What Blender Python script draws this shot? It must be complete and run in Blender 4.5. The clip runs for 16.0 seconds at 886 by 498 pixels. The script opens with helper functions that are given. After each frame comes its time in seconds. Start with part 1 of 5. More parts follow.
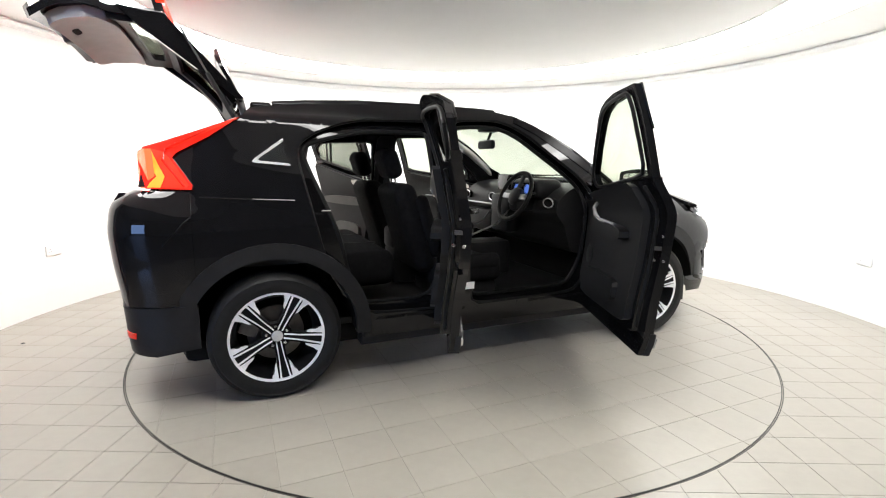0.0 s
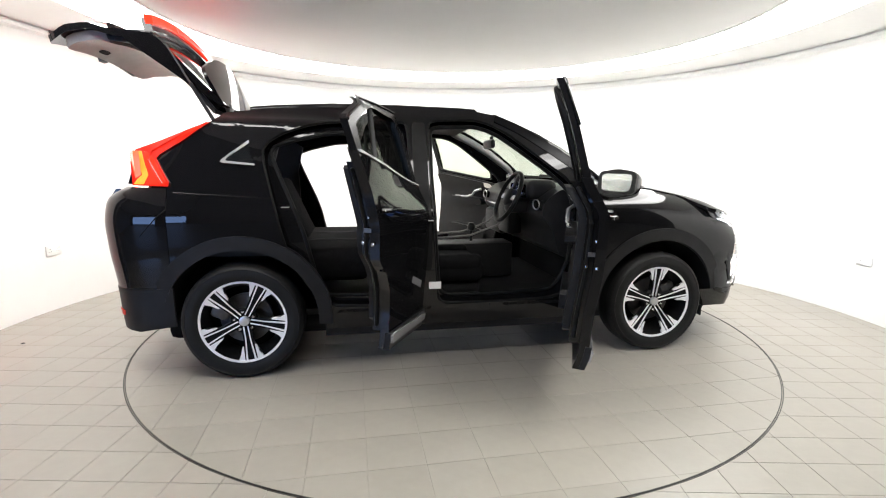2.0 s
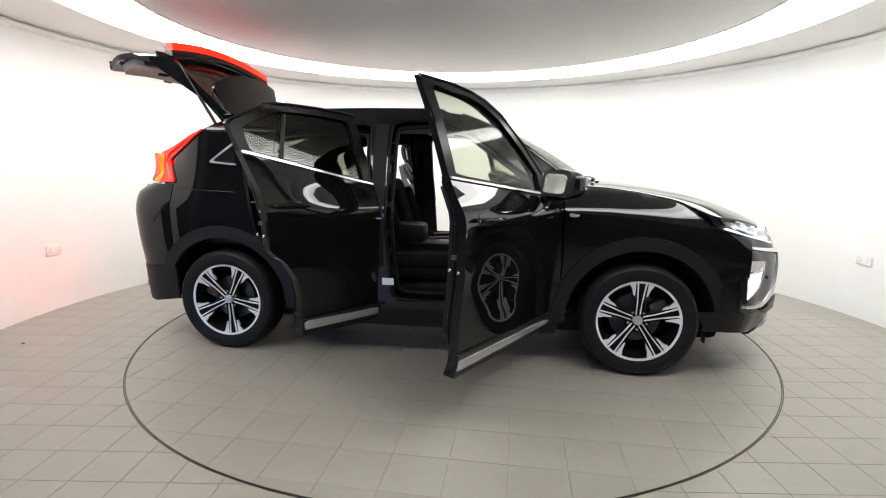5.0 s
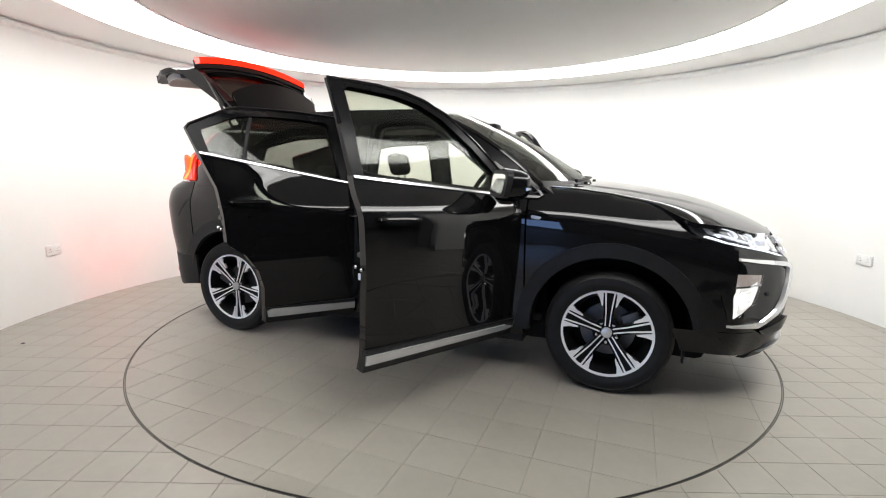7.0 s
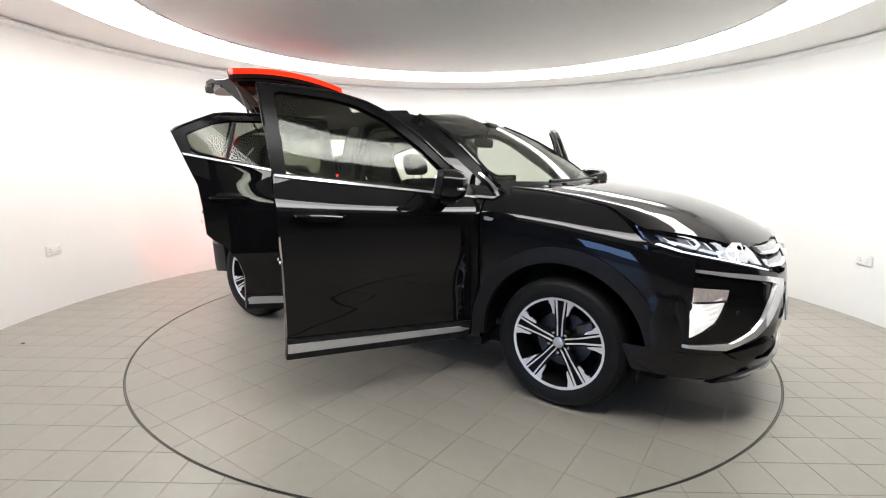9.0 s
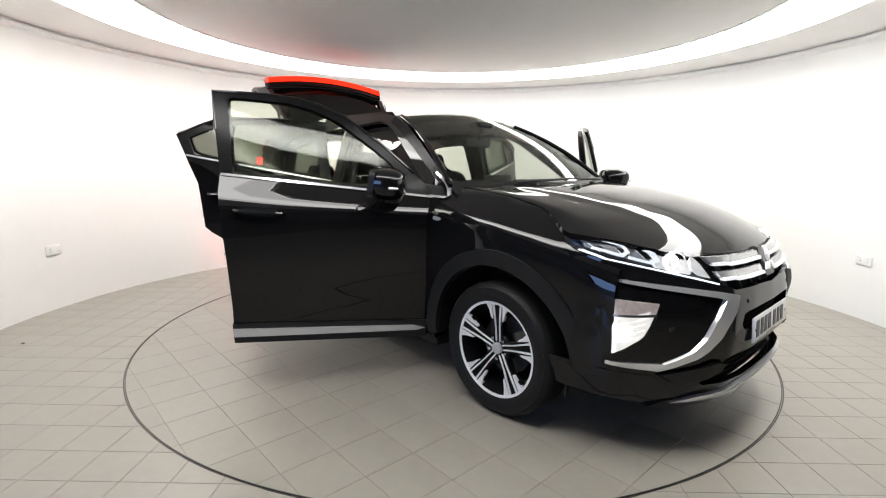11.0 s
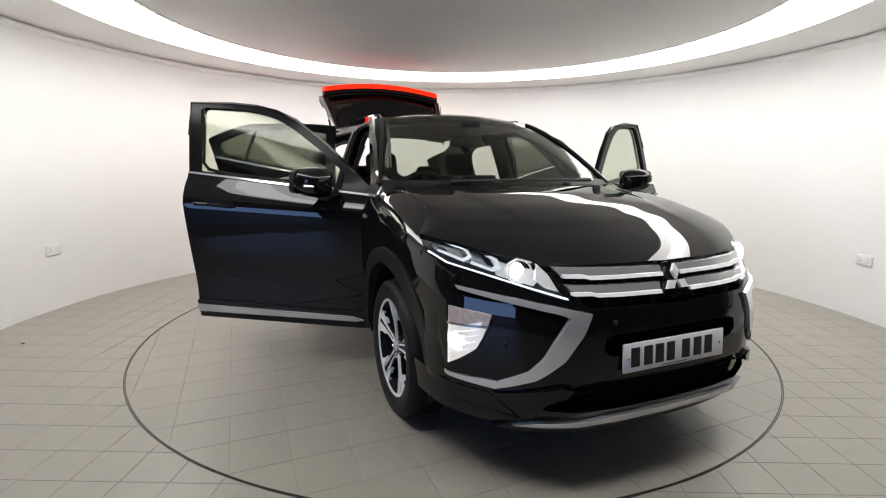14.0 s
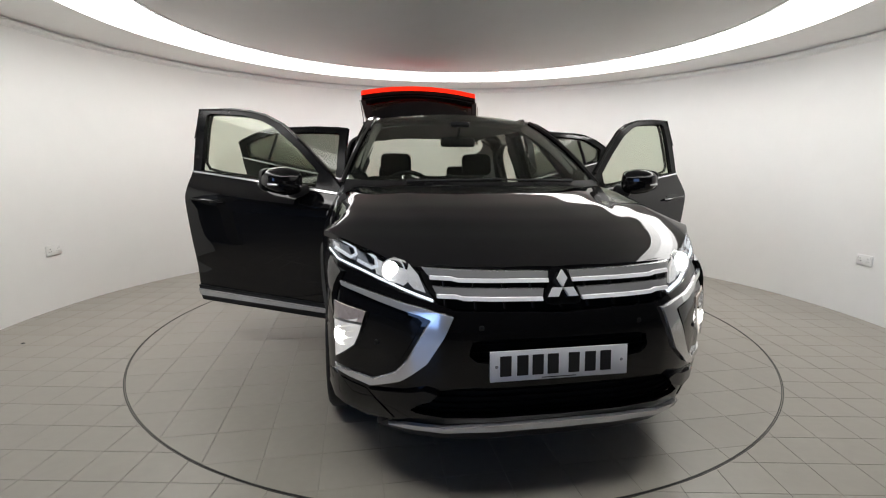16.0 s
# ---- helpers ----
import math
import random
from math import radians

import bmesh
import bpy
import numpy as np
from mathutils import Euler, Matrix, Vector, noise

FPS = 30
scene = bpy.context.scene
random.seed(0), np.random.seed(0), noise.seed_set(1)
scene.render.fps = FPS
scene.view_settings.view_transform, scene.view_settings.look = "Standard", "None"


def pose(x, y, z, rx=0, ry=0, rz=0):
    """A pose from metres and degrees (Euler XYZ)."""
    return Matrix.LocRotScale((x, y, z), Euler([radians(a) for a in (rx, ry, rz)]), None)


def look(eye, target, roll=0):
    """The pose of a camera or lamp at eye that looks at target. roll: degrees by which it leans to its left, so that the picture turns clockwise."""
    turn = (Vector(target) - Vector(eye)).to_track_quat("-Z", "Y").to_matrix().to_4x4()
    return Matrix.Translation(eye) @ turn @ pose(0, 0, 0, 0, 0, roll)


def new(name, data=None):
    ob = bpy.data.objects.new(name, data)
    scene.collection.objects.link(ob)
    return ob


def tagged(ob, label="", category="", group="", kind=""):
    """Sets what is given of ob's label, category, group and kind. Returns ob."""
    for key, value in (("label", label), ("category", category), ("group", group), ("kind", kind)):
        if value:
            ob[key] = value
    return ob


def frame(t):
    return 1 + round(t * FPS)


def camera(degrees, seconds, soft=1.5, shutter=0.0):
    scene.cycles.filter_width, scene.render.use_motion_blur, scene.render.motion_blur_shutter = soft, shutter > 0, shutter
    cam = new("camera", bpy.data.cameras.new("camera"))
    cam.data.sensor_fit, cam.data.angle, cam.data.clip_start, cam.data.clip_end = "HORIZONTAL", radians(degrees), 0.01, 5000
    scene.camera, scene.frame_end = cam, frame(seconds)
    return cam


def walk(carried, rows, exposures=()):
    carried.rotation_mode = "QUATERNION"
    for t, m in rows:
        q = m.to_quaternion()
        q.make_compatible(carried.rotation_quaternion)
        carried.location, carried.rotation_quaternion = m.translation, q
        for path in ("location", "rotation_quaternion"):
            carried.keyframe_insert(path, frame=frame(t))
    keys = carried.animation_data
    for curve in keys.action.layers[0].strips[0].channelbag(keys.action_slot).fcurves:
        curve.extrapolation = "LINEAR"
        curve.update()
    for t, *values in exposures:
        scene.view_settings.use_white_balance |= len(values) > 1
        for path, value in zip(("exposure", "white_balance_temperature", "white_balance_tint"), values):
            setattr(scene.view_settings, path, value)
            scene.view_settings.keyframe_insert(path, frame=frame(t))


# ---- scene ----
cam = camera(70, 16.0)

# ---- camera and its place ----
LENS = 85.1
EYE = Vector((0.0, -3.8325, 1.2496))
PITCH, YAW, ROLL = 9.75, 0.974, 0.41


def aim(d=4.0):
    p, y = radians(PITCH), radians(YAW)
    return EYE + d * Vector((-math.sin(y) * math.cos(p), math.cos(y) * math.cos(p), -math.sin(p)))


# stops of exposure: the film starts bright and settles darker
EXPOSURES = [(0.0, 1.15), (1.5, 1.08), (2.5, 0.9), (3.5, 0.6), (4.2, 0.5), (7.0, 0.5), (9.0, 0.6), (12.5, 0.6), (13.5, 0.36), (14.5, 0.02), (16.0, -0.16)]
cam = camera(LENS, 16.0, soft=1.1)
walk(cam, [(0.0, look(EYE, aim(), ROLL)), (16.0, look(EYE, aim(), ROLL))], EXPOSURES)

# ---- world and light ----
world = bpy.data.worlds.new("sky")
scene.world = world
world.use_nodes = True
_n = world.node_tree.nodes
_sky = _n.new("ShaderNodeTexSky")
_sky.sky_type, _sky.sun_disc = "NISHITA", False
_sky.sun_elevation, _sky.sun_rotation = radians(38), radians(200)
world.node_tree.links.new(_sky.outputs[0], _n["Background"].inputs[0])
_n["Background"].inputs[1].default_value = 0.15

# the one turn of the table: degrees at a time
TH0, OMEGA = 24.58, -6.469
CAR_X, CAR_Y = -0.0804, -0.0164


def turn(t):
    return pose(0, 0, 0, 0, 0, TH0 + OMEGA * t)


# ---- materials ----
def node(nt, kind, x=0, y=0, **vals):
    n = nt.nodes.new(kind)
    n.location = (x, y)
    for k, v in vals.items():
        n.inputs[k.replace("_", " ")].default_value = v
    return n


def mat(name, color, rough=0.5, metal=0.0, coat=0.0, noise_scale=0.0, amount=0.0, bump=0.0, bump_scale=40.0, rough_var=0.0,
        emit=None, strength=0.0, alpha=None, spec=None, transmission=0.0, ior=None, piece=0.0, sheen=0.0):
    """A principled surface with grain at two scales in its colour and roughness, and a fine relief."""
    m = bpy.data.materials.new(name)
    m.use_nodes = True
    nt = m.node_tree
    b = nt.nodes["Principled BSDF"]
    b.inputs["Base Color"].default_value = (*color, 1)
    b.inputs["Roughness"].default_value = rough
    b.inputs["Metallic"].default_value = metal
    b.inputs["Coat Weight"].default_value = coat
    b.inputs["Coat Roughness"].default_value = 0.02
    b.inputs["Transmission Weight"].default_value = transmission
    b.inputs["Sheen Weight"].default_value = sheen
    if spec is not None:
        b.inputs["Specular IOR Level"].default_value = spec
    if ior:
        b.inputs["IOR"].default_value = ior
    if emit:
        b.inputs["Emission Color"].default_value = (*emit, 1)
        b.inputs["Emission Strength"].default_value = strength
    if noise_scale or bump or piece:
        co = nt.nodes.new("ShaderNodeTexCoord")
    if noise_scale:
        a = node(nt, "ShaderNodeTexNoise", -900, 200, Scale=noise_scale, Detail=6.0)
        c = node(nt, "ShaderNodeTexNoise", -900, 0, Scale=noise_scale * 9, Detail=4.0)
        nt.links.new(co.outputs["Object"], a.inputs["Vector"])
        nt.links.new(co.outputs["Object"], c.inputs["Vector"])
        mx = nt.nodes.new("ShaderNodeMath")
        mx.operation = "MULTIPLY_ADD"
        mx.inputs[1].default_value = 0.4
        nt.links.new(c.outputs["Fac"], mx.inputs[0])
        nt.links.new(a.outputs["Fac"], mx.inputs[2])
        rng = nt.nodes.new("ShaderNodeMapRange")
        rng.inputs["From Min"].default_value, rng.inputs["From Max"].default_value = 0.4, 1.0
        rng.inputs["To Min"].default_value, rng.inputs["To Max"].default_value = 1 - amount, 1 + amount
        nt.links.new(mx.outputs[0], rng.inputs["Value"])
        fac = rng.outputs[0]
        if piece:
            oi = nt.nodes.new("ShaderNodeObjectInfo")
            r2 = nt.nodes.new("ShaderNodeMapRange")
            r2.inputs["To Min"].default_value, r2.inputs["To Max"].default_value = 1 - piece, 1 + piece
            nt.links.new(oi.outputs["Random"], r2.inputs["Value"])
            mm = nt.nodes.new("ShaderNodeMath")
            mm.operation = "MULTIPLY"
            nt.links.new(fac, mm.inputs[0])
            nt.links.new(r2.outputs[0], mm.inputs[1])
            fac = mm.outputs[0]
        vm = nt.nodes.new("ShaderNodeVectorMath")
        vm.operation = "SCALE"
        vm.inputs[0].default_value = color
        nt.links.new(fac, vm.inputs["Scale"])
        nt.links.new(vm.outputs[0], b.inputs["Base Color"])
        if rough_var:
            r3 = nt.nodes.new("ShaderNodeMapRange")
            r3.inputs["From Min"].default_value, r3.inputs["From Max"].default_value = 0.3, 0.7
            r3.inputs["To Min"].default_value, r3.inputs["To Max"].default_value = max(0.02, rough - rough_var), min(1, rough + rough_var)
            nt.links.new(a.outputs["Fac"], r3.inputs["Value"])
            nt.links.new(r3.outputs[0], b.inputs["Roughness"])
    if bump:
        t = node(nt, "ShaderNodeTexNoise", -900, -300, Scale=bump_scale, Detail=3.0)
        nt.links.new(co.outputs["Object"], t.inputs["Vector"])
        bp = node(nt, "ShaderNodeBump", -400, -300, Strength=bump, Distance=0.004)
        nt.links.new(t.outputs["Fac"], bp.inputs["Height"])
        nt.links.new(bp.outputs[0], b.inputs["Normal"])
    return m


def glass(name, tint, rough=0.0):
    """Thin glazing: clear tinted light through it, and a mirror sheen by its angle."""
    m = bpy.data.materials.new(name)
    m.use_nodes = True
    nt = m.node_tree
    nt.nodes.remove(nt.nodes["Principled BSDF"])
    out = nt.nodes["Material Output"]
    tr = nt.nodes.new("ShaderNodeBsdfTransparent")
    tr.inputs[0].default_value = (*tint, 1)
    gl = nt.nodes.new("ShaderNodeBsdfGlossy")
    gl.inputs["Roughness"].default_value = rough
    lw = nt.nodes.new("ShaderNodeLayerWeight")
    lw.inputs["Blend"].default_value = 0.5
    pw = nt.nodes.new("ShaderNodeMath")
    pw.operation = "POWER"
    pw.inputs[1].default_value = 5.0
    fr = nt.nodes.new("ShaderNodeMath")
    fr.operation = "MULTIPLY_ADD"
    fr.inputs[1].default_value, fr.inputs[2].default_value = 0.5, 0.03
    nt.links.new(lw.outputs["Facing"], pw.inputs[0])
    nt.links.new(pw.outputs[0], fr.inputs[0])
    mx = nt.nodes.new("ShaderNodeMixShader")
    nt.links.new(fr.outputs[0], mx.inputs[0])
    nt.links.new(tr.outputs[0], mx.inputs[1])
    nt.links.new(gl.outputs[0], mx.inputs[2])
    nt.links.new(mx.outputs[0], out.inputs["Surface"])
    return m


M_WALL = mat("wall paint", (0.80, 0.80, 0.78), 0.6, noise_scale=0.7, amount=0.03, bump=0.05, bump_scale=120)
M_CEIL = mat("ceiling paint", (0.90, 0.895, 0.875), 0.7, noise_scale=0.6, amount=0.03, bump=0.04, bump_scale=90)
M_TRIMW = mat("white trim", (0.86, 0.86, 0.84), 0.4, noise_scale=3, amount=0.03)
M_TILE = mat("beige floor tile", (0.268, 0.250, 0.217), 0.36, noise_scale=2.2, amount=0.10, bump=0.06, bump_scale=60, rough_var=0.08, piece=0.02)
M_GROUT = mat("floor grout", (0.252, 0.235, 0.203), 0.9, noise_scale=30, amount=0.2)
M_RING = mat("turntable edge steel", (0.035, 0.035, 0.034), 0.45, metal=0.5, noise_scale=20, amount=0.2)
M_STRIP = mat("ring light", (0.9, 0.9, 0.9), 0.5, emit=(1.0, 0.985, 0.965), strength=9.5)
M_STRIPSOFT = mat("ring light edge", (0.9, 0.9, 0.9), 0.5, emit=(1.0, 0.98, 0.955), strength=6.4)
M_SOCKET = mat("socket plastic", (0.78, 0.78, 0.76), 0.3, noise_scale=20, amount=0.02)
M_HALL = mat("hall wall", (0.10, 0.10, 0.10), 0.7, noise_scale=1, amount=0.15)
M_HALLF = mat("hall floor", (0.12, 0.115, 0.11), 0.6, noise_scale=1.5, amount=0.15)
M_ASPHALT = mat("asphalt", (0.06, 0.06, 0.06), 0.9, noise_scale=3, amount=0.2, bump=0.2)
M_DAY = mat("blue daylight distance", (0.2, 0.3, 0.5), 0.9, emit=(0.30, 0.5, 1.0), strength=4.0)
M_DARKHOLE = mat("dark plastic hole", (0.02, 0.02, 0.02), 0.5)


# ---- building helpers ----
def finish(bm, name, material, smooth=35.0):
    me = bpy.data.meshes.new(name)
    bm.normal_update()
    bm.to_mesh(me)
    bm.free()
    for m in (material if isinstance(material, (list, tuple)) else [material]):
        me.materials.append(m)
    if smooth:
        me.polygons.foreach_set("use_smooth", [True] * len(me.polygons))
        me.set_sharp_from_angle(angle=radians(smooth))
    return me


def part(name, bm, material, parent=None, label="", smooth=35.0, m=None):
    """Links a bmesh as one mesh object, under a thing or a part where one is given."""
    ob = new(name, finish(bm, name, material, smooth))
    if parent is not None:
        ob.parent = parent
    if m is not None:
        ob.matrix_basis = m
    if label:
        ob["label"] = label
    return ob


def add_box(bm, lo, hi, bevel=0.0, m=None, seg=2):
    r = bmesh.ops.create_cube(bm, size=1)
    vs = r["verts"]
    c = [(a + b) / 2 for a, b in zip(lo, hi)]
    for v in vs:
        v.co = Vector([v.co[i] * (hi[i] - lo[i]) + c[i] for i in range(3)])
    if bevel:
        es = list({e for v in vs for e in v.link_edges})
        vs = bmesh.ops.bevel(bm, geom=es, offset=bevel, segments=seg, profile=0.5, affect="EDGES")["verts"]
    if m is not None:
        bmesh.ops.transform(bm, matrix=m, verts=list({v for v in vs}))
    return vs


def box(lo, hi, bevel=0.0, m=None, seg=2):
    bm = bmesh.new()
    add_box(bm, lo, hi, bevel, m, seg)
    return bm


def lathe(profile, n=48, m=None, closed=False, bm=None, a0=0.0, a1=360.0):
    """Turns (radius, height) pairs about z."""
    bm = bm or bmesh.new()
    full = abs(a1 - a0) >= 359.9
    k = n if full else n + 1
    rings = []
    for r, z in profile:
        rings.append([bm.verts.new((r * math.cos(radians(a0 + (a1 - a0) * i / n)), r * math.sin(radians(a0 + (a1 - a0) * i / n)), z)) for i in range(k)])
    pairs = list(zip(rings, rings[1:])) + ([(rings[-1], rings[0])] if closed else [])
    for a, b in pairs:
        for i in range(n):
            j = (i + 1) % k
            bm.faces.new((a[i], a[j], b[j], b[i]))
    if m is not None:
        bmesh.ops.transform(bm, matrix=m, verts=[v for r in rings for v in r])
    bmesh.ops.recalc_face_normals(bm, faces=bm.faces)
    return bm


def tube(points, radius, n=10, closed=False, bm=None, flat=None):
    """A round (or flat: second radius) bar along points."""
    bm = bm or bmesh.new()
    pts = [Vector(p) for p in points]
    rings = []
    for i, p in enumerate(pts):
        a = pts[i - 1] if (i or closed) else p
        b = pts[(i + 1) % len(pts)] if (i < len(pts) - 1 or closed) else p
        d = (b - a).normalized()
        u = d.cross(Vector((0, 0, 1)))
        if u.length < 1e-3:
            u = d.cross(Vector((0, 1, 0)))
        u.normalize()
        w = u.cross(d)
        r = radius[i] if isinstance(radius, (list, tuple)) else radius
        r2 = flat if flat else r
        rings.append([bm.verts.new(p + u * r * math.cos(2 * math.pi * k / n) + w * r2 * math.sin(2 * math.pi * k / n)) for k in range(n)])
    for a, b in list(zip(rings, rings[1:])) + ([(rings[-1], rings[0])] if closed else []):
        for k in range(n):
            bm.faces.new((a[k], a[(k + 1) % n], b[(k + 1) % n], b[k]))
    if not closed:
        bm.faces.new(rings[0])
        bm.faces.new(rings[-1])
    bmesh.ops.recalc_face_normals(bm, faces=bm.faces)
    return bm


# ---- the room ----
ROOM = Vector((0.02, -0.05, 0.0))
WALL_R, WALL_H = 3.45, 2.35
LIGHT_IN, LIGHT_OUT = 2.21, 2.75
OPEN_A0, OPEN_A1 = 206.0, 330.0   # the wide doorway, where the camera stands
TABLE_R = 2.258


def build_room():
    at = Matrix.Translation(ROOM)
    # a curved wall with thickness, open at the doorway
    w = part("wall_round", lathe([(WALL_R, 0), (WALL_R, WALL_H), (WALL_R + 0.2, WALL_H), (WALL_R + 0.2, 0)], 160, closed=True, a0=OPEN_A1, a1=OPEN_A0 + 360), M_WALL, m=at)
    tagged(w, "smooth white curved wall of the photo booth", "wall", kind="structure")
    # slim shadow gap and moulding where the wall meets the ceiling
    t = part("trim_cornice", lathe([(WALL_R - 0.001, 2.285), (WALL_R - 0.034, 2.303), (WALL_R - 0.040, 2.322), (WALL_R - 0.030, 2.330), (WALL_R - 0.001, 2.330)], 160, closed=True, a0=OPEN_A1, a1=OPEN_A0 + 360), M_TRIMW, m=at)
    tagged(t, "thin white moulding along the wall's top", "trim", kind="structure")
    c = part("ceiling_rim", lathe([(LIGHT_OUT, WALL_H), (WALL_R + 0.2, WALL_H), (WALL_R + 0.2, WALL_H + 0.3), (LIGHT_OUT, WALL_H + 0.3)], 160, closed=True), M_CEIL, m=at)
    tagged(c, "white plaster ceiling rim outside the ring light", "ceiling", kind="structure")
    d = part("ceiling_disc", lathe([(0.001, WALL_H - 0.004), (LIGHT_IN, WALL_H - 0.004), (LIGHT_IN, WALL_H + 0.1), (0.001, WALL_H + 0.1)], 160), M_CEIL, m=at)
    tagged(d, "large round white ceiling disc inside the ring light", "ceiling", kind="structure")
    mid, hw = (LIGHT_IN + LIGHT_OUT) / 2, 0.115
    l = part("ring_light", lathe([(mid - hw, WALL_H - 0.046), (mid, WALL_H - 0.052), (mid + hw, WALL_H - 0.046)], 160), M_STRIP, m=at)
    for side_r, sg, nm in ((LIGHT_IN, 1, "inner_diffuser"), (LIGHT_OUT, -1, "outer_diffuser")):
        part(nm, lathe([(side_r + sg * 0.001, WALL_H + 0.01), (side_r + sg * 0.02, WALL_H - 0.019), (side_r + sg * 0.10, WALL_H - 0.041), (mid - sg * hw, WALL_H - 0.046)], 160), M_STRIPSOFT, l, "softer glowing edge of the ring light")
    tagged(l, "continuous white ring light glowing in the ceiling", "ceiling light")
    for rr, nm in ((LIGHT_IN, "inner_rim"), (LIGHT_OUT, "outer_rim")):
        part(nm, lathe([(rr - 0.012, WALL_H - 0.003), (rr - 0.012, WALL_H - 0.010), (rr + 0.012, WALL_H - 0.010), (rr + 0.012, WALL_H - 0.003)], 160, closed=True), M_TRIMW, l, "slim white rim of the ring light")
    cap = part("ceiling_cap", lathe([(0.001, WALL_H + 0.32), (WALL_R + 0.2, WALL_H + 0.32), (WALL_R + 0.2, WALL_H + 0.36), (0.001, WALL_H + 0.36)], 64), M_CEIL, m=at)
    tagged(cap, "plain closed deck above the ceiling", "ceiling", kind="structure")


def socket(angle, z):
    """A double wall socket on the curved wall."""
    m = Matrix.Translation(ROOM) @ pose(0, 0, 0, 0, 0, angle) @ pose(WALL_R, 0, z, 0, 0, 90)
    s = tagged(part("wall_socket", box((-0.073, 0.0, -0.043), (0.073, 0.013, 0.043), 0.004), M_SOCKET, m=m), "white double power socket low on the wall", "socket", "sockets on the wall")
    for x in (-0.036, 0.036):
        part("switch", box((x + (0.012 if x > 0 else -0.024), 0.012, 0.012), (x + (0.024 if x > 0 else -0.012), 0.017, 0.032), 0.001), M_SOCKET, s)
        bm = bmesh.new()
        add_box(bm, (x - 0.003, 0.0125, 0.008), (x + 0.003, 0.0134, 0.016))
        add_box(bm, (x - 0.014, 0.0125, -0.012), (x - 0.006, 0.0134, -0.008))
        add_box(bm, (x + 0.006, 0.0125, -0.012), (x + 0.014, 0.0134, -0.008))
        part("pin_holes", bm, M_DARKHOLE, s, smooth=0)
    return s


def floor_bolt(x, y):
    """A small dark fixing sunk in the floor."""
    b = part("floor_bolt", lathe([(0.001, 0.004), (0.010, 0.0035), (0.013, 0.0), (0.013, -0.01)], 16, m=pose(x, y, 0)), M_DARKHOLE)
    tagged(b, "small dark bolt head in the tiled floor", "bolt")


def build_outside():
    """The dim hall behind the doorway, with a daylit window far back."""
    x0, x1, y0, y1, h = -6.4, 6.4, -8.0, -2.2, 3.4
    bm = bmesh.new()
    add_box(bm, (x0 - 0.2, y0, 0), (x0, y1 + 1.2, h))
    add_box(bm, (x1, y0, 0), (x1 + 0.2, y1 + 1.2, h))
    wx0, wx1, wz1 = WIN
    add_box(bm, (x0 - 0.2, y0 - 0.2, 0), (wx0, y0, h))
    add_box(bm, (wx1, y0 - 0.2, 0), (x1 + 0.2, y0, h))
    add_box(bm, (wx0, y0 - 0.2, wz1), (wx1, y0, h))
    tagged(part("wall_hall", bm, M_HALL, smooth=0), "dim grey walls of the hall behind the booth", "wall", kind="structure")
    tagged(part("ceiling_hall", box((x0 - 0.2, y0 - 0.2, h), (x1 + 0.2, y1 + 1.2, h + 0.2)), M_HALL, smooth=0), "dark hall ceiling", "ceiling", kind="structure")
    tagged(part("wall_booth_front", box((x0, -2.2, WALL_H + 0.37), (x1, -2.05, h)), M_HALL, smooth=0), "grey wall over the booth doorway", "wall", kind="structure")
    for sx in (-1, 1):
        w = part("wall_booth_side", box((min(sx * 3.15, sx * 6.4), -2.0, 0), (max(sx * 3.15, sx * 6.4), -1.85, h)), M_HALL, smooth=0)
        tagged(w, "grey wall beside the booth doorway", "wall", kind="structure")
    b = part("backdrop", box((-14, -14.1, -0.05), (6, -14.0, 6)), M_DAY, smooth=0)
    tagged(b, "pale blue daylight beyond the hall's window", "backdrop", kind="structure")
    g = part("ground", box((-300, -300, -0.3), (300, 300, -0.06)), M_ASPHALT, smooth=0)
    tagged(g, "asphalt yard around the building", "ground", kind="structure")
    f = bmesh.new()
    add_box(f, (x0 - 0.2, y0 - 0.2, -0.055), (x1 + 0.2, 4.2, -0.0032))
    tagged(part("floor", f, M_GROUT, smooth=0), "grey concrete screed under the floor tiles", "floor", kind="structure")
    f = bmesh.new()
    add_box(f, (x0, y0, -0.011), (x1, -4.65, -0.002))
    tagged(part("floor_hall", f, M_HALLF, smooth=0), "smooth grey hall floor", "floor", kind="structure")


WIN = (-6.0, -3.0, 2.6)
build_room()
build_outside()
socket(176.0, 0.515)
socket(4.0, 0.50)
floor_bolt(-3.002, -0.655)


# ---- the car's form: half width of its side, its nose and tail in plan, its bonnet ----
def lerp_table(tab, v):
    if v <= tab[0][0]:
        return tab[0][1]
    for (a, p), (b, q) in zip(tab, tab[1:]):
        if v <= b:
            k = (v - a) / (b - a)
            return p + (q - p) * k
    return tab[-1][1]


def smooth_table(tab, n=200, w=12):
    """The table, rounded, as an even grid for quick reading."""
    lo, hi = tab[0][0], tab[-1][0]
    xs = np.linspace(lo, hi, n)
    ys = np.array([lerp_table(tab, x) for x in xs])
    k = np.hanning(2 * w + 1)
    k /= k.sum()
    pad = np.concatenate([2 * ys[0] - ys[w:0:-1], ys, 2 * ys[-1] - ys[-2:-w - 2:-1]])
    return lo, hi, np.convolve(pad, k, "valid")


def read(g, v):
    lo, hi, ys = g
    f = (v - lo) / (hi - lo) * (len(ys) - 1)
    i = min(max(int(f), 0), len(ys) - 2)
    f = min(max(f - i, -3.0), 4.0)
    return float(ys[i] + (ys[i + 1] - ys[i]) * f)


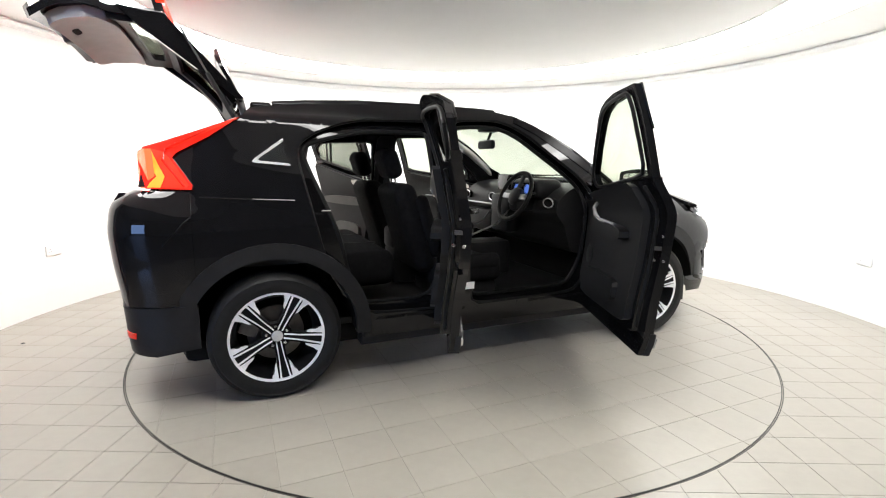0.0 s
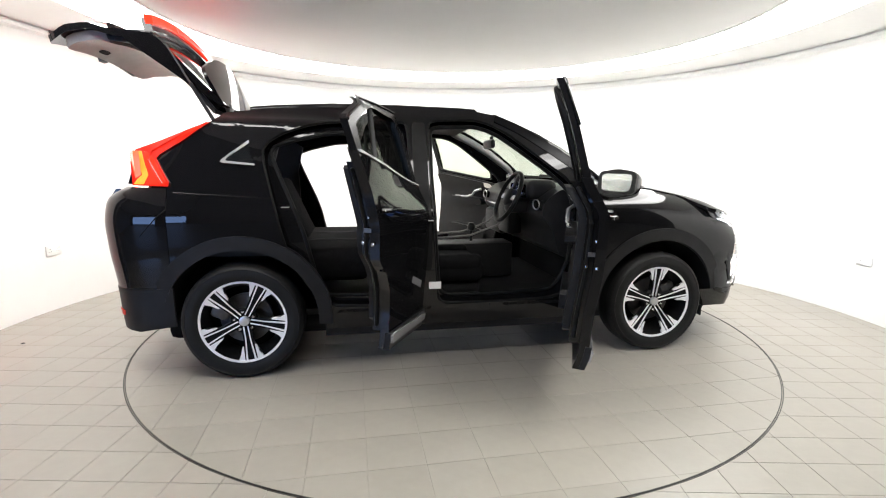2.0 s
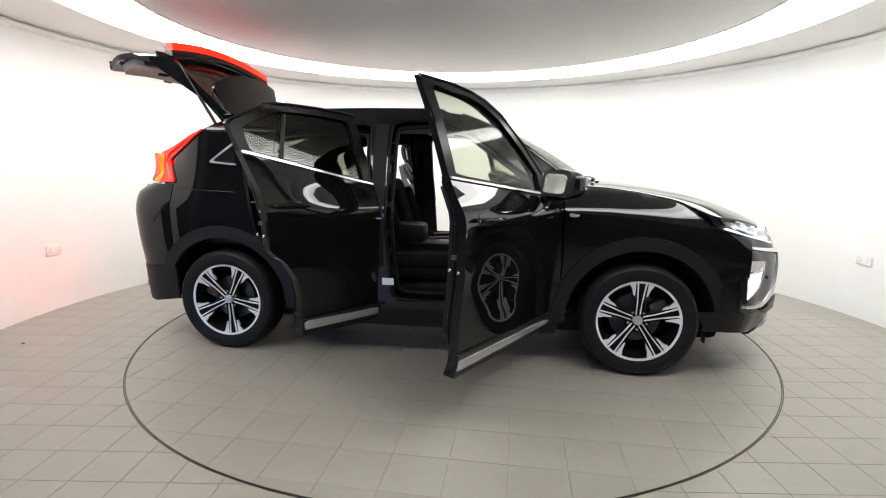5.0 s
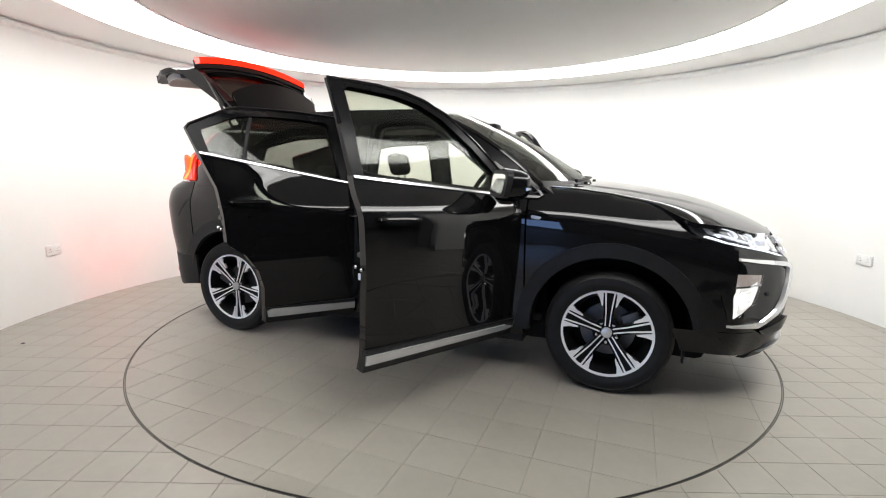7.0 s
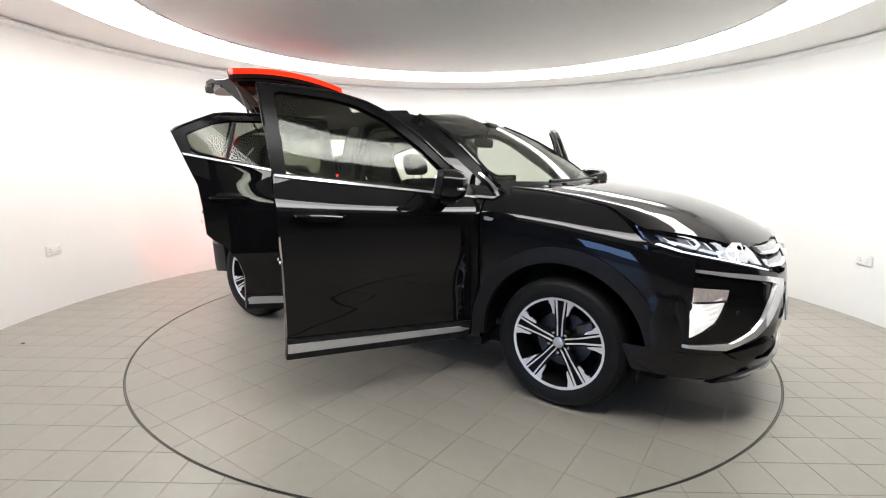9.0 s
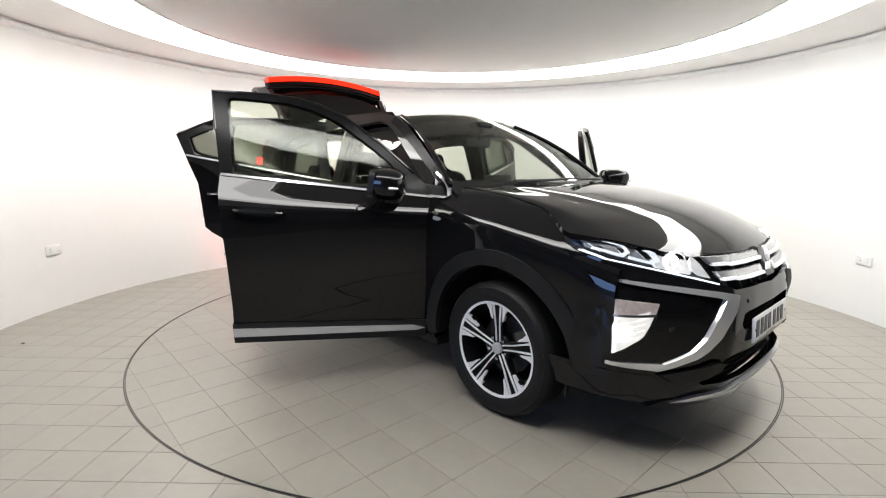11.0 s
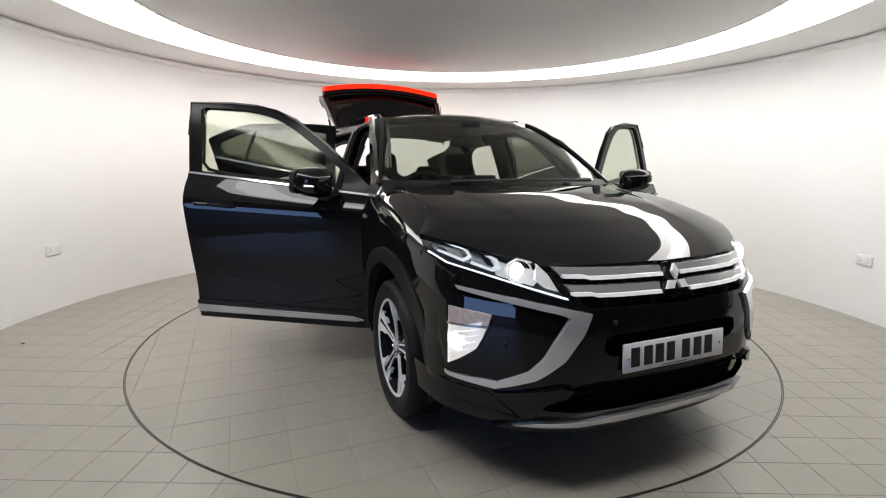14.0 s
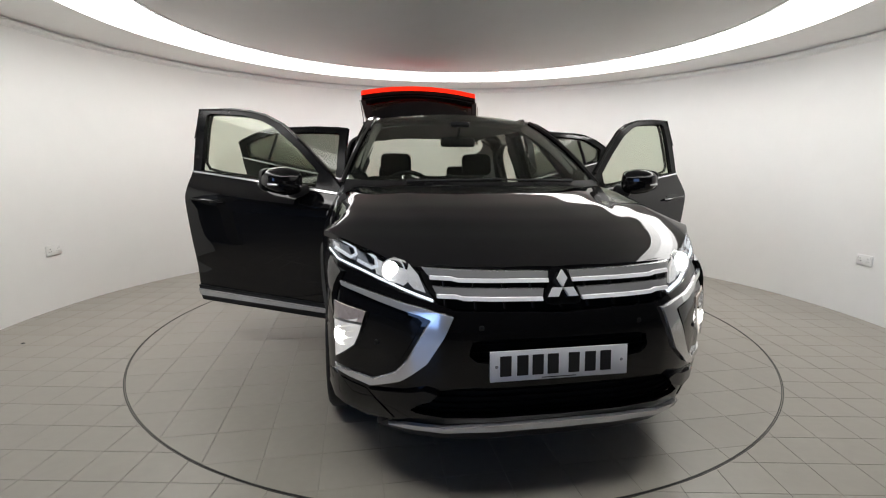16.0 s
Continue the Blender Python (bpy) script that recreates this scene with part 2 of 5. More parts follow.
SIDE = smooth_table([(0.2, 0.825), (0.33, 0.864), (0.45, 0.869), (0.52, 0.871), (0.70, 0.890), (0.8, 0.894), (0.95, 0.897), (0.985, 0.89), (1.015, 0.873), (1.12, 0.808), (1.3, 0.752), (1.45, 0.70), (1.55, 0.652), (1.65, 0.575)], 400, 7)
QUARTER = smooth_table([(0.2, 0.825), (0.33, 0.864), (0.45, 0.869), (0.52, 0.871), (0.70, 0.890), (0.8, 0.894), (0.95, 0.897), (1.0, 0.888), (1.12, 0.864), (1.3, 0.826), (1.44, 0.800), (1.487, 0.791), (1.505, 0.765), (1.53, 0.70), (1.58, 0.642), (1.65, 0.575)], 400, 5)
TAPER = smooth_table([(-2.1, -0.17), (-1.97, -0.068), (-1.85, -0.036), (-1.7, -0.016), (-1.4, -0.002), (0, 0), (1.3, 0.0), (1.6, -0.012), (1.8, -0.03), (1.94, -0.055), (2.0, -0.08)])
BONNET = smooth_table([(1.0, 1.15), (1.3, 1.135), (1.5, 1.11), (1.74, 1.066), (1.9, 1.025), (2.05, 0.968), (2.15, 0.92), (2.22, 0.875)])
NOSE = smooth_table([(0, 2.292), (0.25, 2.285), (0.42, 2.26), (0.55, 2.2), (0.65, 2.115), (0.7, 2.06), (0.77, 2.0), (0.81, 1.955), (0.838, 1.90), (0.856, 1.83), (0.866, 1.74), (0.87, 1.65)], 300, 9)
NOSE_Z = smooth_table([(0.2, -0.09), (0.28, -0.04), (0.36, -0.01), (0.5, 0.0), (0.66, 0.0), (0.74, -0.012), (0.78, -0.034), (0.84, -0.065), (0.92, -0.105), (1.0, -0.18)])
TAIL = smooth_table([(0, -2.125), (0.4, -2.112), (0.6, -2.08), (0.7, -2.08), (0.76, -2.05), (0.82, -1.97), (0.88, -1.84)])
TAIL_Z = smooth_table([(0.25, 0.06), (0.4, 0.045), (0.58, 0.035), (0.75, 0.012), (0.92, 0.0), (1.05, 0.018), (1.15, 0.09), (1.3, 0.2)])


def bonnet(x, y):
    xe = x + 0.17 * (y / 0.7) ** 2
    drop = 1.35 - 1.1 * min(max((x - 1.58) / 0.16, 0.0), 1.0)
    # a raised middle with a soft crease along each side, fading out at the nose
    w = 0.60 - 0.13 * min(max((x - 1.05) / 0.95, 0.0), 1.0)
    k = min(max((w - abs(y)) / 0.09, 0.0), 1.0)
    f = min(max((2.0 - x) / 0.35, 0.0), 1.0)
    rise = 0.006 * k * k * (3 - 2 * k) * f * f * (3 - 2 * f)
    return read(BONNET, xe) + rise - drop * max(0.0, abs(y) - 0.72) ** 1.5


def side(x, z):
    """Half width of the car at x and z."""
    cab = read(SIDE, z)
    zt = bonnet(x, 0.74)
    k = min(max((z - (zt - 0.22)) / 0.22, 0.0), 1.3)
    front = read(SIDE, min(z, 0.9)) - 0.155 * k ** 2.4
    b = min(max((x - 0.78) / 0.2, 0.0), 1.0)
    b = b * b * (3 - 2 * b)
    q = min(max((-1.12 - x) / 0.4, 0.0), 1.0)
    cab -= 0.26 * max(0.0, z - 1.13) * q * q * (3 - 2 * q)
    # the rear quarter stands upright between the door and the lamp
    u = min(max((-0.36 - x) / 0.80, 0.0), 1.0) * min(max((x + 1.9) / 0.4, 0.0), 1.0)
    cab += (read(QUARTER, z) - cab) * u * u * (3 - 2 * u)
    return cab * (1 - b) + front * b + read(TAPER, x)


def nose(y, z):
    return read(NOSE, abs(y)) + read(NOSE_Z, z)


def tail(y, z):
    return read(TAIL, abs(y)) + read(TAIL_Z, z)


def belt(x):
    return 1.135 - (0.05 if x > -0.3 else 0.145) * (x + 0.3)

# ---- the car's materials ----
M_PAINT = mat("black car paint", (0.0048, 0.0048, 0.0054), 0.35, coat=0.85, noise_scale=1.6, amount=0.15, spec=0.0)
M_PLASTIC = mat("black grained plastic", (0.012, 0.012, 0.0125), 0.45, noise_scale=14, amount=0.25, bump=0.12, bump_scale=500, spec=0.22)
M_UNDER = mat("underbody black", (0.008, 0.008, 0.008), 0.85, noise_scale=6, amount=0.4, spec=0.08)
M_RUBBER = mat("tyre rubber", (0.009, 0.009, 0.009), 0.55, noise_scale=9, amount=0.3, bump=0.1, bump_scale=200, spec=0.22)
M_SEAL = mat("rubber seal", (0.007, 0.007, 0.007), 0.5, spec=0.15)
M_CHROME = mat("chrome", (0.78, 0.78, 0.79), 0.07, metal=1.0, noise_scale=5, amount=0.03)
M_BLADE = mat("bright bumper chrome", (0.82, 0.82, 0.83), 0.16, metal=0.72, noise_scale=5, amount=0.03)
M_BAR = mat("satin grey bar", (0.50, 0.50, 0.505), 0.25, metal=0.7, noise_scale=8, amount=0.06)
M_SATIN = mat("satin silver", (0.64, 0.64, 0.65), 0.26, metal=0.6, noise_scale=8, amount=0.06)
M_ALLOY = mat("machined alloy", (0.80, 0.80, 0.81), 0.3, metal=0.15, noise_scale=25, amount=0.06)
M_ALLOYB = mat("black alloy", (0.004, 0.004, 0.0045), 0.4, spec=0.12, noise_scale=10, amount=0.2)
M_STEEL = mat("brake steel", (0.10, 0.097, 0.094), 0.45, metal=0.8, noise_scale=30, amount=0.2)
M_FABRIC = mat("charcoal seat fabric", (0.0055, 0.0055, 0.006), 0.85, noise_scale=30, amount=0.35, bump=0.3, bump_scale=900, spec=0.06)
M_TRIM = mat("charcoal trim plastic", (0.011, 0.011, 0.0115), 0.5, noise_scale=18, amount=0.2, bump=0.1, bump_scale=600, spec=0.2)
# charcoal door plastic with bright reflections put into its colour as paler grey
M_CARDLIT = mat("door card plastic in a lit tone", (0.055, 0.053, 0.05), 0.55, noise_scale=14, amount=0.15, bump=0.08, bump_scale=500, spec=0.3)
M_FRAME = mat("satin black window frame", (0.006, 0.006, 0.0065), 0.22, noise_scale=9, amount=0.2, spec=0.14)
M_LAMPDARK = mat("smoked lamp housing", (0.09, 0.09, 0.095), 0.2, metal=0.7, noise_scale=30, amount=0.2)
M_GUIDE = mat("frosted light guide", (0.75, 0.77, 0.8), 0.2, metal=0.3, emit=(0.88, 0.94, 1.0), strength=0.35)
M_FOGRED = mat("lit red fog lamp", (0.42, 0.010, 0.005), 0.2, emit=(1.0, 0.02, 0.008), strength=600.0)
M_GREYTRIM = mat("grey liner plastic", (0.40, 0.39, 0.375), 0.65, noise_scale=12, amount=0.08, bump=0.08, bump_scale=400)
M_LINER = mat("pale headliner cloth", (0.20, 0.195, 0.185), 0.95, noise_scale=40, amount=0.08, bump=0.1, bump_scale=800)
M_GLASS = glass("clear glass", (0.80, 0.83, 0.76))
M_SCREEN = glass("windscreen glass", (0.72, 0.75, 0.70))
M_PRIV = glass("dark privacy glass", (0.42, 0.44, 0.40))
M_LENS = glass("lamp lens", (0.93, 0.94, 0.95))
M_RED = mat("red lamp lens", (0.42, 0.010, 0.005), 0.2, coat=0.25, spec=0.3, emit=(1.0, 0.03, 0.012), strength=0.13, noise_scale=6, amount=0.1)
M_AMBER = mat("lit amber lamp", (0.8, 0.16, 0.02), 0.2, emit=(1.0, 0.14, 0.015), strength=1.1)
M_BEAM = mat("lit headlamp", (0.95, 0.95, 0.95), 0.2, emit=(1.0, 0.97, 0.92), strength=26.0)
M_DRL = mat("daytime running strip", (0.9, 0.92, 0.95), 0.2, emit=(0.88, 0.94, 1.0), strength=1.2)
M_REARLIT = mat("lit red rear lamp", (0.42, 0.010, 0.005), 0.2, coat=0.2, emit=(1.0, 0.006, 0.002), strength=20.0)
M_GLOW = mat("lit red light bar", (0.42, 0.010, 0.005), 0.2, coat=0.2, spec=0.3, emit=(1.0, 0.024, 0.006), strength=1.2)
M_GUIDERED = mat("lit red light guide", (0.42, 0.010, 0.005), 0.2, coat=0.2, emit=(1.0, 0.03, 0.010), strength=0.6)
M_BOWL = mat("lit lamp bowl", (0.8, 0.8, 0.8), 0.15, metal=0.5, emit=(1.0, 0.97, 0.92), strength=0.22, noise_scale=60, amount=0.3)
M_FOG = mat("fog lamp reflector", (0.85, 0.84, 0.82), 0.15, metal=0.4, emit=(1.0, 0.94, 0.86), strength=0.5, noise_scale=20, amount=0.3)
M_AMBERLENS = mat("pale indicator lens", (0.62, 0.52, 0.46), 0.12, coat=1.0, noise_scale=60, amount=0.25)
M_REFL = mat("lamp reflector bowl", (0.52, 0.53, 0.55), 0.15, metal=0.6, noise_scale=40, amount=0.1)
M_MIRROR = mat("mirror", (0.85, 0.86, 0.86), 0.02, metal=1.0)
M_PLATE = mat("plate white", (0.72, 0.72, 0.73), 0.3, noise_scale=20, amount=0.03)
M_INK = mat("plate ink", (0.01, 0.01, 0.012), 0.4)
M_DIAL = mat("lit dials", (0.05, 0.07, 0.2), 0.3, emit=(0.15, 0.3, 1.0), strength=0.3)
M_SCREENON = mat("display glass", (0.008, 0.009, 0.010), 0.15, coat=0.3, spec=0.3)


# ---- panel maker ----
def panel(outline, place, thick, step=0.06, holes=(), off=0.0):
    """A curved sheet: an outline in two numbers, cut into a grid, laid on place(u, v, offset) and given a thickness."""
    bm = bmesh.new()
    loops = [outline, *holes]
    edges = []
    for lp in loops:
        vs = [bm.verts.new((u, v, 0)) for u, v in lp]
        if len(loops) == 1:
            bm.faces.new(vs)
        else:
            edges += [bm.edges.new((a, b)) for a, b in zip(vs, vs[1:] + vs[:1])]
    if edges:
        bmesh.ops.triangle_fill(bm, use_beauty=True, use_dissolve=False, edges=edges, normal=(0, 0, 1))
    for axis in (0, 1):
        lo, hi = min(p[axis] for p in outline), max(p[axis] for p in outline)
        n = int((hi - lo) / step)
        for i in range(1, n + 1):
            c = [0, 0, 0]
            c[axis] = lo + (hi - lo) * i / (n + 1)
            d = [0, 0, 0]
            d[axis] = 1
            bmesh.ops.bisect_plane(bm, geom=bm.verts[:] + bm.edges[:] + bm.faces[:], dist=1e-5, plane_co=c, plane_no=d)
    bm.verts.index_update()
    flat = [(v.co.x, v.co.y) for v in bm.verts]
    faces = [[v.index for v in f.verts] for f in bm.faces]
    rim = [(e.verts[0].index, e.verts[1].index) for e in bm.edges if len(e.link_faces) == 1]
    bm.free()
    out = bmesh.new()
    top = [out.verts.new(place(u, v, off)) for u, v in flat]
    bot = [out.verts.new(place(u, v, off - thick)) for u, v in flat]
    for f in faces:
        out.faces.new([top[i] for i in f])
        out.faces.new([bot[i] for i in reversed(f)])
    for a, b in rim:
        out.faces.new((top[a], top[b], bot[b], bot[a]))
    bmesh.ops.recalc_face_normals(out, faces=out.faces)
    return out


def arc(cx, cz, r, a0, a1, n=24):
    return [(cx + r * math.cos(radians(a0 + (a1 - a0) * i / n)), cz + r * math.sin(radians(a0 + (a1 - a0) * i / n))) for i in range(n + 1)]


def soften(pts, n=3, r=0.3):
    """Rounds the corners of a closed outline."""
    out = []
    k = len(pts)
    for i in range(k):
        p0, p, p1 = Vector(pts[i - 1]), Vector(pts[i]), Vector(pts[(i + 1) % k])
        a, b = p + (p0 - p) * r, p + (p1 - p) * r
        for j in range(n + 1):
            t = j / n
            q = a * (1 - t) ** 2 + p * 2 * t * (1 - t) + b * t * t
            out.append((q.x, q.y))
    return out


def band(line, w):
    """A ribbon outline of half width w about a line in two numbers."""
    up, dn = [], []
    for i, p in enumerate(line):
        a, b = Vector(line[max(i - 1, 0)]), Vector(line[min(i + 1, len(line) - 1)])
        d = (b - a).normalized()
        k = w[i] if isinstance(w, (list, tuple)) else w
        up.append((p[0] - d.y * k, p[1] + d.x * k))
        dn.append((p[0] + d.y * k, p[1] - d.x * k))
    return up + dn[::-1]


def on_side(s, origin=(0, 0)):
    return lambda x, z, o: Vector((x - origin[0], s * (side(x, z) + o) - origin[1], z))


def on_nose(y, z, o):
    return Vector((nose(y, z) + o, y, z))


def on_tail(y, z, o):
    return Vector((tail(y, z) - o, y, z))


def on_corner(s):
    """The rounded rear corner: a is the turn from the side to the tail, in hundreds of degrees."""
    def place(a, z, o):
        xs, yt = -1.70, 0.60
        t = radians(min(max(a * 100, 0.0), 90.0))
        roll = 0.055 * max(0.0, (z - 1.05) / 0.075) ** 2
        ax, by = xs - tail(yt, z) + 0.006 + o - roll, side(xs, z) - yt + 0.004 + o - roll * math.sin(t)
        return Vector((xs - ax * math.sin(t) ** (2 / 2.7), s * (yt + by * math.cos(t) ** (2 / 2.7)), z))
    return place


def on_bonnet(x, y, o):
    return Vector((x, y, bonnet(x, y) + o))


def roof_z(x, y):
    c = read(ROOF, x)
    return c - 0.13 * (abs(y) / 0.6) ** 2.6 * 0.45 - 0.9 * max(0, abs(y) - 0.52) ** 1.6


ROOF = smooth_table([(-1.5, 1.575), (-1.3, 1.60), (-0.9, 1.638), (-0.4, 1.641), (0.0, 1.634), (0.2, 1.62), (0.34, 1.575)])


def on_roof(x, y, o):
    return Vector((x, y, roof_z(x, y) + o))


def on_screen(u, v, o):
    """The windscreen: u across, from -1 to 1, v from its base, 0, to the roof, 1."""
    xb, xt = 1.14 - 0.22 * u * u, 0.20 + 0.03 * (1 - abs(u))
    yb, yt = 0.80 * u, 0.58 * u
    zb, zt = 1.14 + 0.012 * u * u, 1.625 - 0.045 * u * u
    bow = 0.035 * math.sin(math.pi * v)
    return Vector((xb + (xt - xb) * v + bow * 0.5 + o * 0.55, yb + (yt - yb) * v, zb + (zt - zb) * v + bow + o * 0.8))


ARCH_F, ARCH_R, HUB_Z = 1.335, -1.335, 0.342


def mirrored(pts, s):
    return [(u * s, v) for u, v in pts]


# ---- wheels ----
def build_wheel(car, x, s):
    m = pose(x, s * 0.768, HUB_Z) @ (pose(0, 0, 0, 90, 0, 0) if s < 0 else pose(0, 0, 0, -90, 0, 0)) @ pose(0, 0, 0, 0, 0, 16 if x > 0 else -10)
    # local z points outwards
    w = part("wheel", lathe([(0.215, -0.10), (0.236, -0.095), (0.222, -0.07), (0.215, 0.03), (0.228, 0.07), (0.246, 0.088), (0.246, 0.096), (0.238, 0.096), (0.224, 0.07), (0.205, 0.03), (0.20, -0.09)], 64, closed=True), M_ALLOYB, car, "black and machined alloy wheel", m=m)
    part("rim", lathe([(0.234, 0.094), (0.2475, 0.094), (0.2475, 0.101), (0.234, 0.099)], 72, closed=True), M_ALLOY, w, "bright machined rim edge")
    prof = [(0.236, -0.1), (0.25, -0.108), (0.29, -0.114), (0.325, -0.107), (0.339, -0.092), (0.345, -0.06), (0.3455, 0.0), (0.345, 0.06), (0.339, 0.092), (0.325, 0.107), (0.316, 0.1125), (0.313, 0.1105), (0.29, 0.114), (0.272, 0.113), (0.268, 0.1105), (0.25, 0.106), (0.246, 0.099)]
    ty = lathe(prof, 96)
    for g in (-0.055, -0.018, 0.018, 0.055):
        lathe([(0.3462, g - 0.0035), (0.3464, g + 0.0035)], 96, bm=ty)
    for i in range(72):
        for zz in (-0.085, 0.085):
            add_box(ty, (0.3335, -0.0045, zz - 0.012), (0.3365, 0.0045, zz + 0.012), m=pose(0, 0, 0, 0, 0, i * 5))
    part("tyre", ty, M_RUBBER, w, "black road tyre with tread blocks")
    for k in range(5):
        bm = bmesh.new()
        for sg in (-1, 1):
            # thin bright bar from the hub, and the broad blade that it grows into at the rim
            bar = [(0.034, 0.0085), (0.036, 0.0150), (0.11, 0.0160), (0.15, 0.0200), (0.237, 0.0290), (0.237, 0.0200), (0.15, 0.0130), (0.11, 0.0105)]
            wing = [(0.150, 0.0325), (0.157, 0.0410), (0.175, 0.0465), (0.195, 0.0525), (0.215, 0.0650), (0.237, 0.0770), (0.237, 0.0365)]
            for poly in (bar, wing):
                lo, hi = [], []
                for r, t in poly:
                    zt = 0.098 - 0.03 * (1 - (r / 0.24)) + (0.0 if poly is bar else -0.002)
                    hi.append(bm.verts.new((r, sg * t, zt)))
                    lo.append(bm.verts.new((r, sg * t, zt - 0.018)))
                bm.faces.new(hi)
                bm.faces.new(lo[::-1])
                for i in range(len(hi)):
                    j = (i + 1) % len(hi)
                    bm.faces.new((hi[i], hi[j], lo[j], lo[i]))
        bmesh.ops.recalc_face_normals(bm, faces=bm.faces)
        part("spoke", bm, M_ALLOY, w, "machined double spoke", smooth=20, m=pose(0, 0, 0, 0, 0, 72 * k))
        bm = bmesh.new()
        lo, hi = [], []
        for r, t in ((0.03, -0.026), (0.14, -0.028), (0.236, -0.074), (0.236, 0.074), (0.14, 0.028), (0.03, 0.026)):
            zt = 0.090 - 0.03 * (1 - r / 0.24)
            hi.append(bm.verts.new((r, t, zt)))
            lo.append(bm.verts.new((r, t, zt - 0.035)))
        bm.faces.new(hi)
        bm.faces.new(lo[::-1])
        for i in range(6):
            bm.faces.new((hi[i], hi[(i + 1) % 6], lo[(i + 1) % 6], lo[i]))
        bmesh.ops.recalc_face_normals(bm, faces=bm.faces)
        part("spoke_back", bm, M_ALLOYB, w, "black painted spoke core", smooth=20, m=pose(0, 0, 0, 0, 0, 72 * k))
        part("wheel_nut", lathe([(0.001, 0.092), (0.007, 0.091), (0.0095, 0.086), (0.0095, 0.05)], 6, m=pose(0, 0, 0, 0, 0, 72 * k + 36) @ pose(0.057, 0, -0.012)), M_CHROME, w, "chrome wheel nut", smooth=20)
    part("hub_cap", lathe([(0.001, 0.087), (0.02, 0.087), (0.028, 0.084), (0.03, 0.078), (0.03, 0.04)], 32), M_SATIN, w, "silver centre cap")
    part("hub_boss", lathe([(0.03, 0.068), (0.07, 0.066), (0.078, 0.058), (0.078, 0.02)], 40), M_ALLOYB, w)
    part("brake_disc", lathe([(0.06, 0.0), (0.15, 0.0), (0.15, -0.022), (0.06, -0.022)], 48, closed=True), M_STEEL, w, "bare steel brake disc")
    part("back_plate", lathe([(0.001, -0.04), (0.2, -0.04), (0.2, -0.06)], 40), M_UNDER, w)
    return w


def build_brake(car, x, s):
    bm = box((-0.055, -0.035, -0.05), (0.055, 0.03, 0.05), 0.012)
    ang = 25 if x > 0 else 155
    m = pose(x + 0.145 * math.cos(radians(ang)), s * 0.775, HUB_Z + 0.145 * math.sin(radians(ang)), 0, 90 - ang, 0)
    part("brake_caliper", bm, M_STEEL, car, "grey cast brake caliper", m=m)


